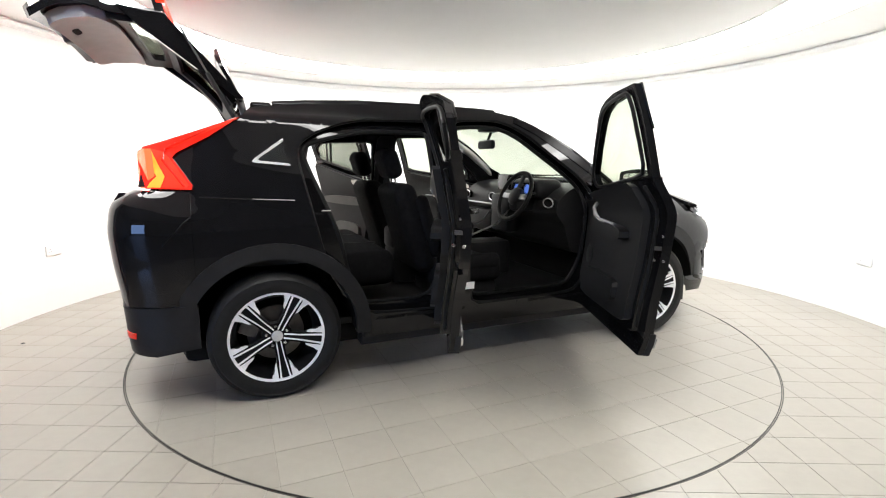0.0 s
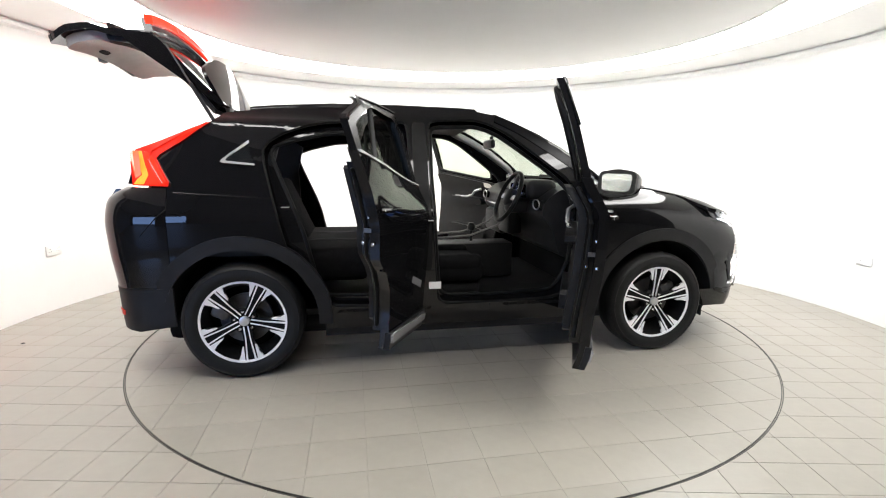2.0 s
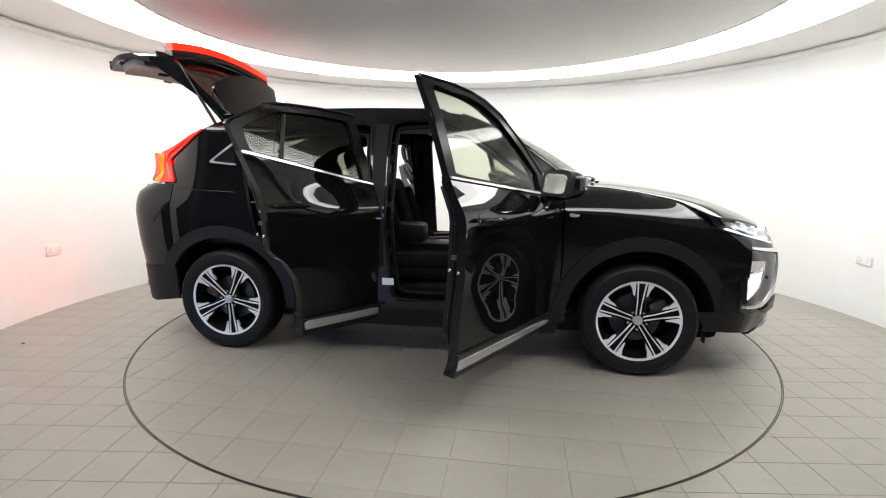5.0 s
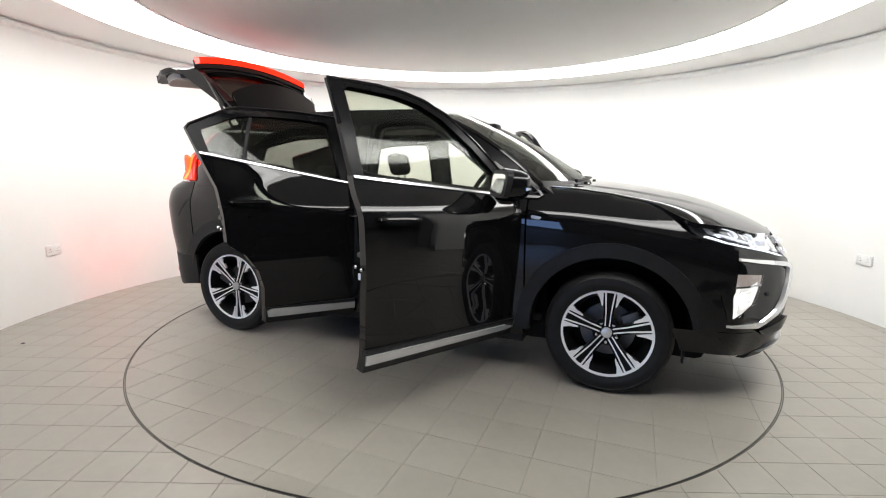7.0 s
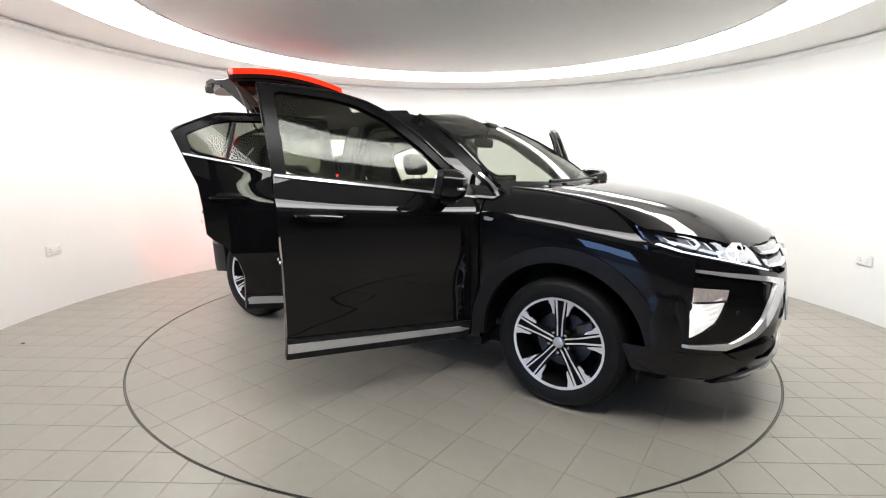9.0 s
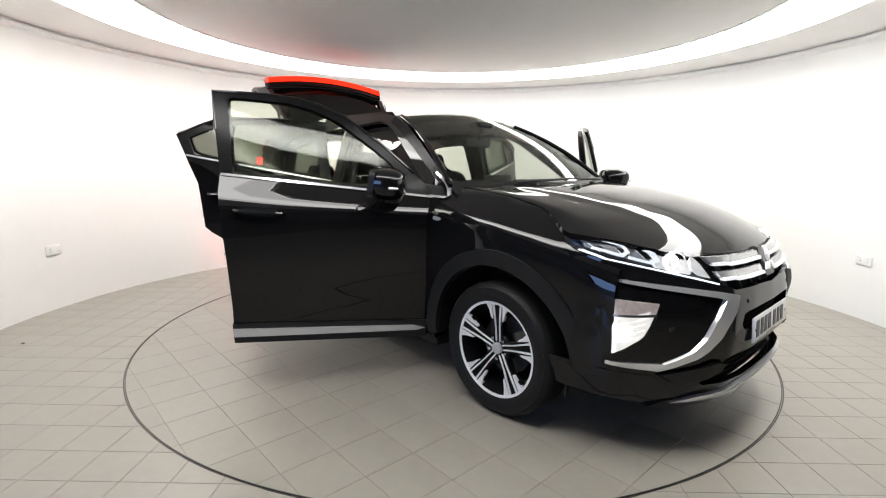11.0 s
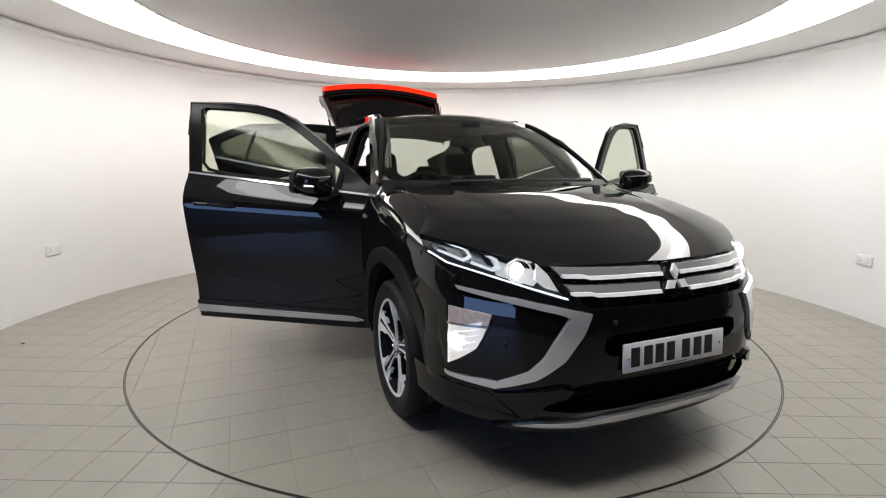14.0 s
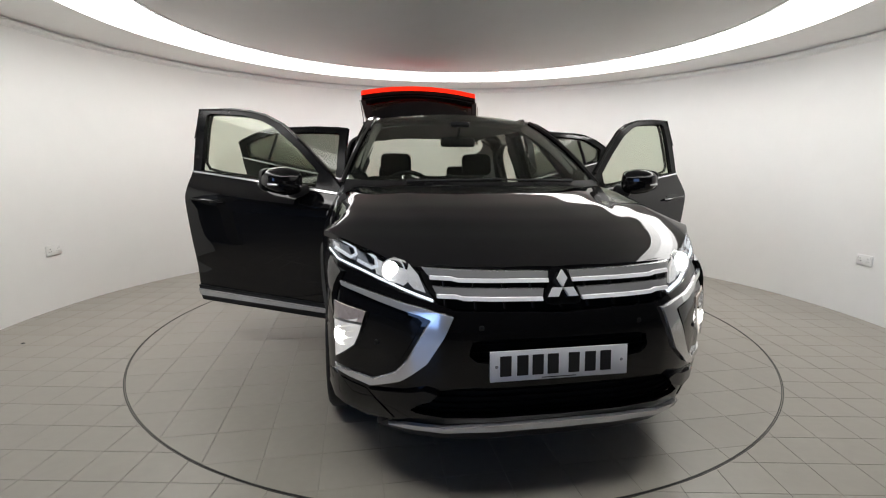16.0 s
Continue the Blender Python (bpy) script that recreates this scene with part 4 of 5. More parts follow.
        fl = part("fog_lamp", panel(mirrored(fog, s), on_nose, 0.02, 0.03, off=0.008), M_FOG, car, "lit fog lamp with pale indicator")
        part("indicator", panel(mirrored([(0.820, 0.722), (0.70, 0.706), (0.713, 0.66), (0.820, 0.655)], s), on_nose, 0.01, 0.03, off=0.0125), M_AMBERLENS, fl, "pale pink indicator lens")
        for i in range(5):
            z0 = 0.52 + 0.026 * i
            part("reflector_step", panel(mirrored([(0.816, z0), (0.816, z0 + 0.02), (0.752 - 0.006 * i, z0 + 0.052), (0.758 - 0.006 * i, z0 + 0.036)], s), on_nose, 0.008, 0.04, off=0.013 + 0.002 * (i % 2)), M_FOG, fl)
        part("fog_bulb", lathe([(0.001, 0.006), (0.02, 0.004), (0.036, -0.002)], 20, m=Matrix.Translation((nose(0.80, 0.59) + 0.012, s * 0.80, 0.59)) @ pose(0, 0, 0, 0, 88, s * 48)), M_BEAM, fl, "glowing fog bulb")
        part("lamp_bar", panel(mirrored(band([(0.824, 0.655), (0.713, 0.658)], 0.005), s), on_nose, 0.01, 0.03, off=0.017), M_CHROME, fl)
        part("fog_cover", panel(mirrored(fog, s), on_nose, 0.003, 0.04, off=0.022), M_LENS, fl).visible_shadow = False
        part("parking_sensor", lathe([(0.001, 0.004), (0.009, 0.003), (0.011, -0.004)], 16, m=Matrix.Translation((nose(0.30, 0.69), s * 0.30, 0.69)) @ pose(0, 0, 0, 0, 90, 0)), M_PLASTIC, car, "round parking sensor")
        part("parking_sensor", lathe([(0.001, 0.006), (0.009, 0.005), (0.011, -0.004)], 16, m=Matrix.Translation((nose(0.66, 0.60) + 0.004, s * 0.66, 0.60)) @ pose(0, 0, 0, 0, 90, s * 40)), M_PLASTIC, car, "round parking sensor")
        fin = [(0.69, 0.405), (0.60, 0.428), (0.50, 0.455), (0.455, 0.445), (0.48, 0.415), (0.55, 0.385), (0.65, 0.375)]
        part("corner_fin", panel(mirrored(fin, s), on_nose, 0.05, 0.03, off=0.024), M_PAINT, car, "gloss black fin beside the lower intake")
        part("lower_corner", panel(mirrored([(0.868, 0.42), (0.70, 0.395), (0.60, 0.30), (0.70, 0.262), (0.86, 0.30)], s), on_nose, 0.03, 0.04, off=0.004), M_PAINT, car)
    # skid strip below
    sk = [(-0.62, 0.268), (-0.56, 0.298), (-0.3, 0.318), (0, 0.322), (0.3, 0.318), (0.56, 0.298), (0.62, 0.268), (0.56, 0.276), (0.3, 0.288), (0, 0.29), (-0.3, 0.288), (-0.56, 0.276)]
    part("skid_strip", panel(sk, on_nose, 0.05, 0.05, off=0.022), M_SATIN, car, "satin silver skid strip")
    part("lower_lip", panel([(-0.66, 0.235), (-0.62, 0.28), (0.62, 0.28), (0.66, 0.235)], on_nose, 0.04, 0.06, off=0.0), M_PLASTIC, car, "black lower lip")
    # three plain silver lozenges as the maker's badge
    b = Matrix.Translation((nose(0, 0.82) + 0.014, 0, 0.822)) @ pose(0, 0, 0, 0, -18, 0)
    bm = bmesh.new()
    for a in (90, 210, 330):
        ps = [(0.002, 0), (0.033, 0.0188), (0.064, 0), (0.033, -0.0188)]
        hi, lo = [], []
        for r, t in ps:
            y = r * math.cos(radians(a)) - t * math.sin(radians(a))
            z = r * math.sin(radians(a)) + t * math.cos(radians(a))
            hi.append(bm.verts.new((0.012, y, z)))
            lo.append(bm.verts.new((0.0, y, z)))
        bm.faces.new(hi)
        bm.faces.new(lo[::-1])
        for i in range(4):
            bm.faces.new((hi[i], hi[(i + 1) % 4], lo[(i + 1) % 4], lo[i]))
    bmesh.ops.recalc_face_normals(bm, faces=bm.faces)
    part("badge", bm, M_ALLOY, car, "three plain chrome lozenges", smooth=0, m=b)
    part("badge_base", panel(soften([(-0.075, 0.765), (-0.03, 0.885), (0.03, 0.885), (0.075, 0.765)], 2, 0.2), on_nose, 0.03, 0.05, off=0.008), M_PAINT, car)
    # white number plate with plain dark bars
    pl = part("number_plate", box((-0.002, -0.262, -0.0555), (0.006, 0.262, 0.0555), 0.003), M_PLATE, car, "white number plate with plain dark bars", m=pose(2.292, -0.012, 0.553, 0, -4, 0))
    for i, y in enumerate((-0.205, -0.142, -0.085, -0.028, 0.052, 0.115, 0.175)):
        part("plate_bar", box((0.005, y - 0.021, -0.036), (0.008, y + 0.021, 0.038), 0.001), M_INK, pl, smooth=0)
    for y in (-0.238, 0.238):
        part("plate_screw", lathe([(0.001, 0.009), (0.005, 0.008), (0.006, 0.006)], 12, m=pose(0, y, 0.0, 0, 90, 0)), M_SATIN, pl)
    part("plate_line", box((0.0055, -0.07, -0.049), (0.007, 0.06, -0.046)), M_INK, pl, smooth=0)


def build_tail(car):
    for s in (-1, 1):
        part("rear_lamp", panel(mirrored(soften([(0.66, 1.13), (0.665, 1.31), (0.735, 1.325), (0.745, 1.135)], 2, 0.15), s), lambda y, z, o: Vector((-1.93 + 0.6 * (abs(y) - 0.66) - o, y, z)), 0.03, 0.06), M_REARLIT, car, "lit red rear lamp face")
    half = [(0.0, 0.765), (0.60, 0.765), (0.64, 0.80), (0.66, 0.95), (0.66, 1.09), (0.665, 1.11), (0.672, 0.9), (0.672, 0.34), (0.66, 0.30), (0.0, 0.30)]
    part("rear_bumper", panel(half + [(-y, z) for y, z in half[-2:0:-1]], on_tail, 0.03, 0.06, (arc(-0.60, 0.53, 0.047, 0, 345, 23),)), M_PAINT, car, "gloss black rear bumper")
    # the driver's side fog lamp, sunk in a short round cup
    fm = pose(tail(0.60, 0.53) + 0.10, -0.60, 0.53, 0, -90, 0)
    cup = part("rear_fog_lamp", lathe([(0.001, -0.006), (0.050, -0.006), (0.050, 0.104), (0.046, 0.104), (0.046, 0.0), (0.001, 0.0)], 28, m=fm), M_PLASTIC, car, "small round red fog lamp in the rear bumper")
    part("fog_lens", lathe([(0.001, 0.012), (0.03, 0.010), (0.045, 0.004)], 28, m=fm), M_FOGRED, cup, "glowing red lens")
    part("rear_skid", panel([(-0.5, 0.32), (-0.45, 0.45), (0.45, 0.45), (0.5, 0.32)], on_tail, 0.03, 0.08, off=0.012), M_SATIN, car, "silver rear skid plate")


# ---- doors ----
def build_door(car, s, front):
    """A swung-open door, built shut and turned about its hinge."""
    hinge = (0.80, s * 0.862) if front else (-0.275, s * 0.868)
    swing = DOOR_SWING[(s, front)]
    # the hinge line leans inwards at its top
    lean = LEAN[front]
    m = pose(hinge[0], hinge[1], 0.35) @ pose(0, 0, 0, s * lean) @ pose(0, 0, 0, 0, 0, -s * swing) @ pose(0, 0, 0, -s * lean) @ pose(0, 0, -0.35)
    on = on_side(s, hinge)
    if front:
        skin = [(0.845, 0.265), (0.85, 0.7), (0.848, 1.0), (0.835, belt(0.84) - 0.005)] + [(x, belt(x)) for x in (0.5, 0.15, -0.15, -0.305)] + [(-0.308, 1.05), (-0.29, 0.9), (-0.265, 0.7), (-0.24, 0.45), (-0.23, 0.258)]
        frame_o = [(0.835, belt(0.84) - 0.005), (0.69, 1.20), (0.50, 1.35), (0.30, 1.478), (0.17, 1.525), (0.05, 1.545), (-0.1, 1.552), (-0.357, 1.54), (-0.335, 1.35), (-0.305, belt(-0.305))]
        frame_o += [(x, belt(x)) for x in (-0.15, 0.15, 0.5)]
        hole = [(0.62, belt(0.6) + 0.012), (0.62, 1.193), (0.455, 1.322), (0.265, 1.444), (0.13, 1.496), (0.0, 1.517), (-0.262, 1.518), (-0.288, 1.50), (-0.262, 1.30), (-0.245, belt(-0.245) + 0.012), (0.2, belt(0.2) + 0.012)]
        lower = [(0.80, 0.265), (0.80, 0.37), (-0.24, 0.37), (-0.232, 0.258)]
        strip = [(0.79, 0.325), (0.72, 0.343), (-0.236, 0.345), (-0.232, 0.298), (0.74, 0.312)]
        inner = [(0.80, 0.37), (0.81, 0.7), (0.80, 1.05), (0.5, 1.08), (-0.24, 1.118), (-0.26, 1.0), (-0.235, 0.75), (-0.21, 0.5), (-0.19, 0.37)]
        handle_x, latch = (-0.225, 0.0), (-0.268, 0.80)
    else:
        skin = [(-0.275, 0.265), (-0.29, 0.7), (-0.295, 1.0), (-0.285, belt(-0.3))] + [(x, belt(x)) for x in (-0.5, -0.8, -1.0, -1.23)] + [(-1.19, 1.175), (-1.152, 1.09), (-1.13, 0.95), (-1.113, 0.80), (-1.075, 0.765), (-1.013, 0.725), (-0.936, 0.625), (-0.897, 0.52), (-0.89, 0.31)]
        frame_o = [(-0.285, belt(-0.3)), (-0.32, 1.548), (-0.42, 1.553), (-0.62, 1.552), (-0.82, 1.54), (-0.96, 1.53), (-1.04, 1.515), (-1.14, 1.468), (-1.262, 1.408), (-1.279, 1.388), (-1.23, belt(-1.23)), (-1.0, belt(-1.0)), (-0.8, belt(-0.8)), (-0.5, belt(-0.5))]
        hole = [(-0.36, belt(-0.36) + 0.012), (-0.385, 1.488), (-0.41, 1.507), (-0.62, 1.507), (-0.80, 1.498), (-0.96, 1.482), (-1.06, 1.455), (-1.195, 1.388), (-1.205, 1.372), (-1.175, belt(-1.175) + 0.012), (-0.7, belt(-0.7) + 0.012)]
        lower = [(-0.275, 0.265), (-0.28, 0.375), (-0.895, 0.40), (-0.89, 0.31)]
        strip = [(-0.28, 0.31), (-0.285, 0.352), (-0.855, 0.392), (-0.885, 0.382), (-0.878, 0.345)]
        inner = [(-0.32, 0.37), (-0.32, 1.10), (-0.7, 1.15), (-1.16, 1.225), (-1.135, 1.10), (-1.105, 0.95), (-1.085, 0.82), (-0.99, 0.74), (-0.915, 0.635), (-0.876, 0.52), (-0.868, 0.40)]
        handle_x, latch = (-1.09, -0.88), (-1.125, 0.93)
    name = "front_door" if front else "rear_door"
    d = part(name, panel(skin, on, 0.045, 0.034), M_PAINT, car, "open gloss black %s door" % ("front" if front else "rear"), m=m)
    part("door_edge", panel(inner, on, 0.05, 0.09, off=-0.045), M_PAINT, d, "black inner door shell")
    part("window_frame", panel(frame_o, on, 0.034, 0.07, (hole,), off=-0.004), M_FRAME, d, "satin black window frame")
    top = [p for p in frame_o if p[1] > belt(p[0]) + 0.004]
    part("frame_bead", tube([on(x, z, -0.004) for x, z in top], 0.008, 8), M_PAINT, d, "rounded glossy edge of the window frame")
    part("frame_seal", tube([on(x, z, -0.052) for x, z in soften(hole, 2, 0.3)], 0.010, 8, True), M_SEAL, d)
    gl = part("window_pane", panel(hole, on, 0.005, 0.08, off=-0.022), M_GLASS if front else M_PRIV, d, "clear side window" if front else "dark tinted side window")
    gl.visible_shadow = False
    part("door_seal", tube([on(x, z, -0.075) for x, z in soften(inner, 2, 0.25)], 0.011, 8, True), M_SEAL, d, "black rubber seal")
    trim = [(x + (0.03 if x < (0.3 if front else -0.65) else -0.03), z + (0.03 if z < 0.6 else -0.004)) for x, z in inner]
    tr = part("door_card", panel(soften(trim, 2, 0.2), on, 0.035, 0.07, off=-0.096), M_TRIM, d, "charcoal door card")
    bs = [(x, belt(x)) for x in ((0.79, 0.5, 0.15, -0.15, -0.3) if front else (-0.29, -0.5, -0.8, -1.0, -1.225))]
    part("belt_strip", panel(band(bs, 0.0055), on, 0.012, 0.06, off=0.008), M_BLADE, d, "bright chrome belt strip")
    part("lower_cladding", panel(lower, on, 0.03, 0.06, off=0.012), M_PLASTIC, d, "matt black door cladding")
    part("sill_strip", panel(strip, on, 0.012, 0.06, off=0.022), M_SATIN, d, "satin silver strip along the door's foot")
    # outer handle in a shallow dish
    hz = 0.965 if front else 1.02
    hx0, hx1 = handle_x
    dish = soften([(hx0 + 0.03, hz - 0.03), (hx0 + 0.03, hz + 0.03), (hx1 - 0.03, hz + 0.034), (hx1 - 0.02, hz - 0.032)], 4, 0.45)
    part("handle_dish", panel(dish, on, 0.004, 0.03, off=0.0015), M_SCREENON, d)
    hp = [on(hx0, hz, 0.004), on(hx0 + 0.02, hz + 0.002, 0.03), on((hx0 + hx1) / 2, hz + 0.004, 0.038), on(hx1 - 0.02, hz, 0.03), on(hx1, hz - 0.002, 0.004)]
    part("door_handle", tube(hp, 0.015, 10, flat=0.010), M_PAINT, d, "gloss black pull handle")
    part("lock_cap", lathe([(0.001, 0.004), (0.006, 0.003), (0.007, 0)], 14, m=Matrix.Translation(on(hx0 + 0.004, hz, 0.022)) @ pose(0, 0, 0, -90 * s, 0, 0)), M_SATIN, d)
    # latch on the trailing edge
    lx, lz = latch
    lat = part("latch", panel([(lx - 0.005, lz - 0.009), (lx - 0.005, lz + 0.009), (lx + 0.01, lz + 0.009), (lx + 0.01, lz - 0.009)], on, 0.035, 0.1, off=-0.04), M_STEEL, d, "steel door latch")
    for dz, do in ((-0.06, -0.03), (0.06, -0.045), (-0.055, -0.075)):
        part("latch_screw", lathe([(0.001, 0.004), (0.006, 0.003), (0.008, 0)], 10, m=Matrix.Translation(on(lx - 0.008, lz + dz, do)) @ pose(0, 0, 0, 0, -90, 0)), M_CHROME, d, "bright latch screw")
    # inside: armrest, pull, door release, pocket, speaker
    if front:
        ax, az = (0.0, 0.52), 0.86
        part("armrest", panel(soften([(ax[0] - 0.06, az - 0.05), (ax[0] - 0.06, az + 0.02), (ax[1], az + 0.06), (ax[1] + 0.05, az - 0.02)], 3, 0.3), on, 0.06, 0.08, off=-0.125), M_TRIM, d, "padded armrest")
        part("pull_handle", tube([on(0.50, 1.0, -0.14), on(0.44, 0.975, -0.18), on(0.40, 0.93, -0.185), on(0.32, 0.905, -0.18), on(0.1, 0.885, -0.165)], 0.013, 8), M_SATIN, d, "silver pull handle")
        part("door_release", panel(soften([(0.56, 1.02), (0.56, 1.07), (0.68, 1.065), (0.68, 1.02)], 3, 0.35), on, 0.012, 0.05, off=-0.127), M_CHROME, d, "chrome door release")
        part("pocket", panel(soften([(0.0, 0.46), (-0.02, 0.60), (0.62, 0.60), (0.64, 0.46)], 3, 0.3), on, 0.045, 0.08, off=-0.118), M_TRIM, d, "door pocket")
        part("speaker", lathe([(0.001, 0.006), (0.07, 0.005), (0.078, 0.0)], 28, m=Matrix.Translation(on(0.62, 0.66, -0.131)) @ pose(0, 0, 0, 90 * s, 0, 0)), M_PLASTIC, d)
    else:
        # left armrest and pocket take the paler tone that stands for light on them
        part("armrest", panel(soften([(-0.95, 0.86), (-0.95, 0.93), (-0.42, 0.95), (-0.40, 0.87)], 3, 0.3), on, 0.06, 0.08, off=-0.125), M_CARDLIT if s > 0 else M_TRIM, d, "padded armrest")
        part("door_release", panel(soften([(-0.50, 1.06), (-0.50, 1.11), (-0.40, 1.11), (-0.40, 1.06)], 3, 0.3), on, 0.012, 0.05, off=-0.127), M_CHROME, d, "chrome door release")
        part("pocket", panel(soften([(-0.80, 0.50), (-0.80, 0.70), (-0.42, 0.70), (-0.42, 0.50)], 3, 0.3), on, 0.04, 0.08, off=-0.118), M_CARDLIT if s > 0 else M_TRIM, d, "door pocket")
        part("window_divider", tube([on(-0.99, belt(-0.99), -0.018), on(-0.93, 1.475, -0.018)], 0.011, 8), M_PLASTIC, d, "black window divider")
        part("small_pane_rim", tube([on(-1.01, belt(-1.01), -0.05), on(-0.95, 1.475, -0.05)], 0.008, 8), M_SEAL, d)
    if front:
        build_mirror(d, s, hinge)
    return d


def build_mirror(d, s, hinge):
    """A door mirror: rounded shell, lower shell, glass, stalk."""
    bm = bmesh.new()
    bmesh.ops.create_uvsphere(bm, u_segments=28, v_segments=16, radius=1)
    for v in bm.verts:
        x, y, z = v.co
        p = lambda a, e: math.copysign(abs(a) ** e, a)
        x, y, z = p(x, 0.75), p(y, 0.62), p(z, 0.66)
        x = max(x, -0.35)
        w = 1.0 - 0.22 * max(0, y * s)
        v.co = Vector((0.10 * x + 0.008, 0.112 * y, 0.083 * z * w + 0.006 * y * s))
    bmesh.ops.recalc_face_normals(bm, faces=bm.faces)
    c = Vector((0.49, s * 0.985, 1.145))
    m = Matrix.Translation((c.x - hinge[0], c.y - hinge[1], c.z)) @ pose(0, 0, 0, 0, 0, s * 26)
    mr = part("door_mirror", bm, M_PAINT, d, "gloss black door mirror", m=m)
    ps = soften([(-0.082, -0.050), (-0.090, 0.052), (0.088, 0.053), (0.084, -0.046)], 4, 0.22)
    rim = soften([(-0.108, -0.066), (-0.112, 0.071), (0.112, 0.071), (0.109, -0.062)], 4, 0.25)
    part("mirror_rim", panel(rim, lambda u, v, o: Vector((-0.050 - o + 0.10 * v - s * 0.05 * u, u, v)), 0.03, 0.1), M_PLASTIC, mr)
    part("mirror_glass", panel(ps, lambda u, v, o: Vector((-0.052 - o + 0.10 * v - s * 0.05 * u, u, v)), 0.006, 0.1, off=0.003), M_MIRROR, mr, "mirror glass")
    part("mirror_indicator", tube([(0.055, s * 0.115, -0.012), (0.085, s * 0.085, -0.012), (0.098, s * 0.03, -0.014)], 0.007, 8), M_SATIN, mr, "slim mirror indicator")
    part("mirror_stalk", box((-0.035, -0.06, -0.03), (0.05, 0.06, 0.03), 0.02, m=pose(0.02, -s * 0.10, -0.062, s * -18)), M_PLASTIC, mr)


# ---- tailgate ----
def build_tailgate(car):
    hx, hz = -1.405, 1.575
    m = pose(hx, 0, hz) @ pose(0, 0, 0, 0, GATE_SWING, 0)

    def up(y, v, o):
        """Upper pane and its frame: v from the hinge, 0, to the light bar, 1."""
        x = -0.03 - 0.435 * v - 0.06 * (1 - (y / 0.62) ** 2) * v
        z = -0.035 - 0.235 * v - 0.015 * (y / 0.6) ** 2 + 0.02 * math.sin(math.pi * v)
        return Vector((x - o * 0.45, y, z + o * 0.9))

    def low(y, v, o):
        """Lower part: v from the light bar, 0, to the gate's foot, 1."""
        x = read(GATE_X, v) + 0.06 * (y / 0.6) ** 2
        return Vector((x - hx - o, y, 1.315 - 0.535 * v - hz))

    w0, w1 = 0.53, 0.635
    sh = [(-w0, 0), (-w1, 1), (0, 1), (w1, 1), (w0, 0), (0, 0)]
    gate = part("tailgate", panel(sh, up, 0.03, 0.1, ([(-w0 + 0.06, 0.1), (-w1 + 0.07, 0.92), (0, 0.92), (w1 - 0.07, 0.92), (w0 - 0.06, 0.1), (0, 0.1)],)), M_PAINT, car, "raised gloss black tailgate", m=m)
    part("upper_pane", panel([(-w0 + 0.05, 0.08), (-w1 + 0.06, 0.94), (0, 0.94), (w1 - 0.06, 0.94), (w0 - 0.05, 0.08), (0, 0.08)], up, 0.006, 0.12, off=-0.006), M_PRIV, gate, "dark tinted rear window").visible_shadow = False
    lp = [(-0.64, 0.0), (-0.655, 0.2), (-0.645, 0.45), (-0.63, 0.75), (-0.57, 1.0), (0, 1.0), (0.57, 1.0), (0.63, 0.75), (0.645, 0.45), (0.655, 0.2), (0.64, 0.0), (0, 0.0)]
    lh = soften([(-0.56, 0.13), (-0.55, 0.36), (0, 0.38), (0.55, 0.36), (0.56, 0.13), (0, 0.12)], 2, 0.2)
    part("lower_panel", panel(lp, low, 0.035, 0.08, (lh,)), M_PAINT, gate, "gloss black lower tailgate")
    part("lower_pane", panel(lh, low, 0.006, 0.12, off=-0.008), M_PRIV, gate, "dark lower rear window").visible_shadow = False
    part("inner_trim", panel(soften([(-0.55, 0.42), (-0.58, 0.62), (-0.52, 0.93), (0, 0.95), (0.52, 0.93), (0.58, 0.62), (0.55, 0.42), (0, 0.43)], 2, 0.2), low, 0.05, 0.1, off=-0.04), M_GREYTRIM, gate, "grey plastic tailgate lining")
    ring = [(-0.60, 0.03), (-0.605, 0.44), (0, 0.45), (0.605, 0.44), (0.60, 0.03), (0, 0.03)]
    part("pane_surround", panel(ring, low, 0.03, 0.1, (soften([(-0.48, 0.17), (-0.47, 0.32), (0, 0.34), (0.47, 0.32), (0.48, 0.17), (0, 0.16)], 2, 0.2),), off=-0.038), M_TRIM, gate, "charcoal surround of the lower rear window")
    part("upper_lining", panel([(-w0, 0.0), (-w1 + 0.01, 0.99), (0, 0.99), (w1 - 0.01, 0.99), (w0, 0.0), (0, 0.0)], up, 0.025, 0.1, ([(-w0 + 0.09, 0.14), (-w1 + 0.10, 0.86), (0, 0.86), (w1 - 0.10, 0.86), (w0 - 0.09, 0.14), (0, 0.14)],), off=-0.034), M_TRIM, gate, "charcoal lining round the upper rear window")
    part("inner_grip", panel(soften([(-0.2, 0.80), (-0.2, 0.86), (-0.08, 0.86), (-0.08, 0.80)], 3, 0.3), low, 0.004, 0.1, off=-0.0915), M_UNDER, gate, "dark grip recess")
    part("plate_ledge", panel([(-0.34, 0.50), (-0.36, 0.56), (0.36, 0.56), (0.34, 0.50)], low, 0.03, 0.1, off=0.03), M_PAINT, gate)
    # red light bar along the split
    bar = [(y, -0.055) for y in (-0.635, -0.3, 0.0, 0.3, 0.635)] + [(y, 0.012) for y in (0.65, 0.3, 0.0, -0.3, -0.65)]
    part("light_bar", panel(bar, low, 0.05, 0.06, off=0.078), M_GLOW, gate, "red light bar across the tailgate")
    part("bar_shelf", panel([(-0.64, -0.03), (-0.65, 0.045), (0, 0.045), (0.65, 0.045), (0.64, -0.03), (0, -0.03)], low, 0.07, 0.1, off=0.06), M_PAINT, gate)
    # roof spoiler, standing over the upper pane

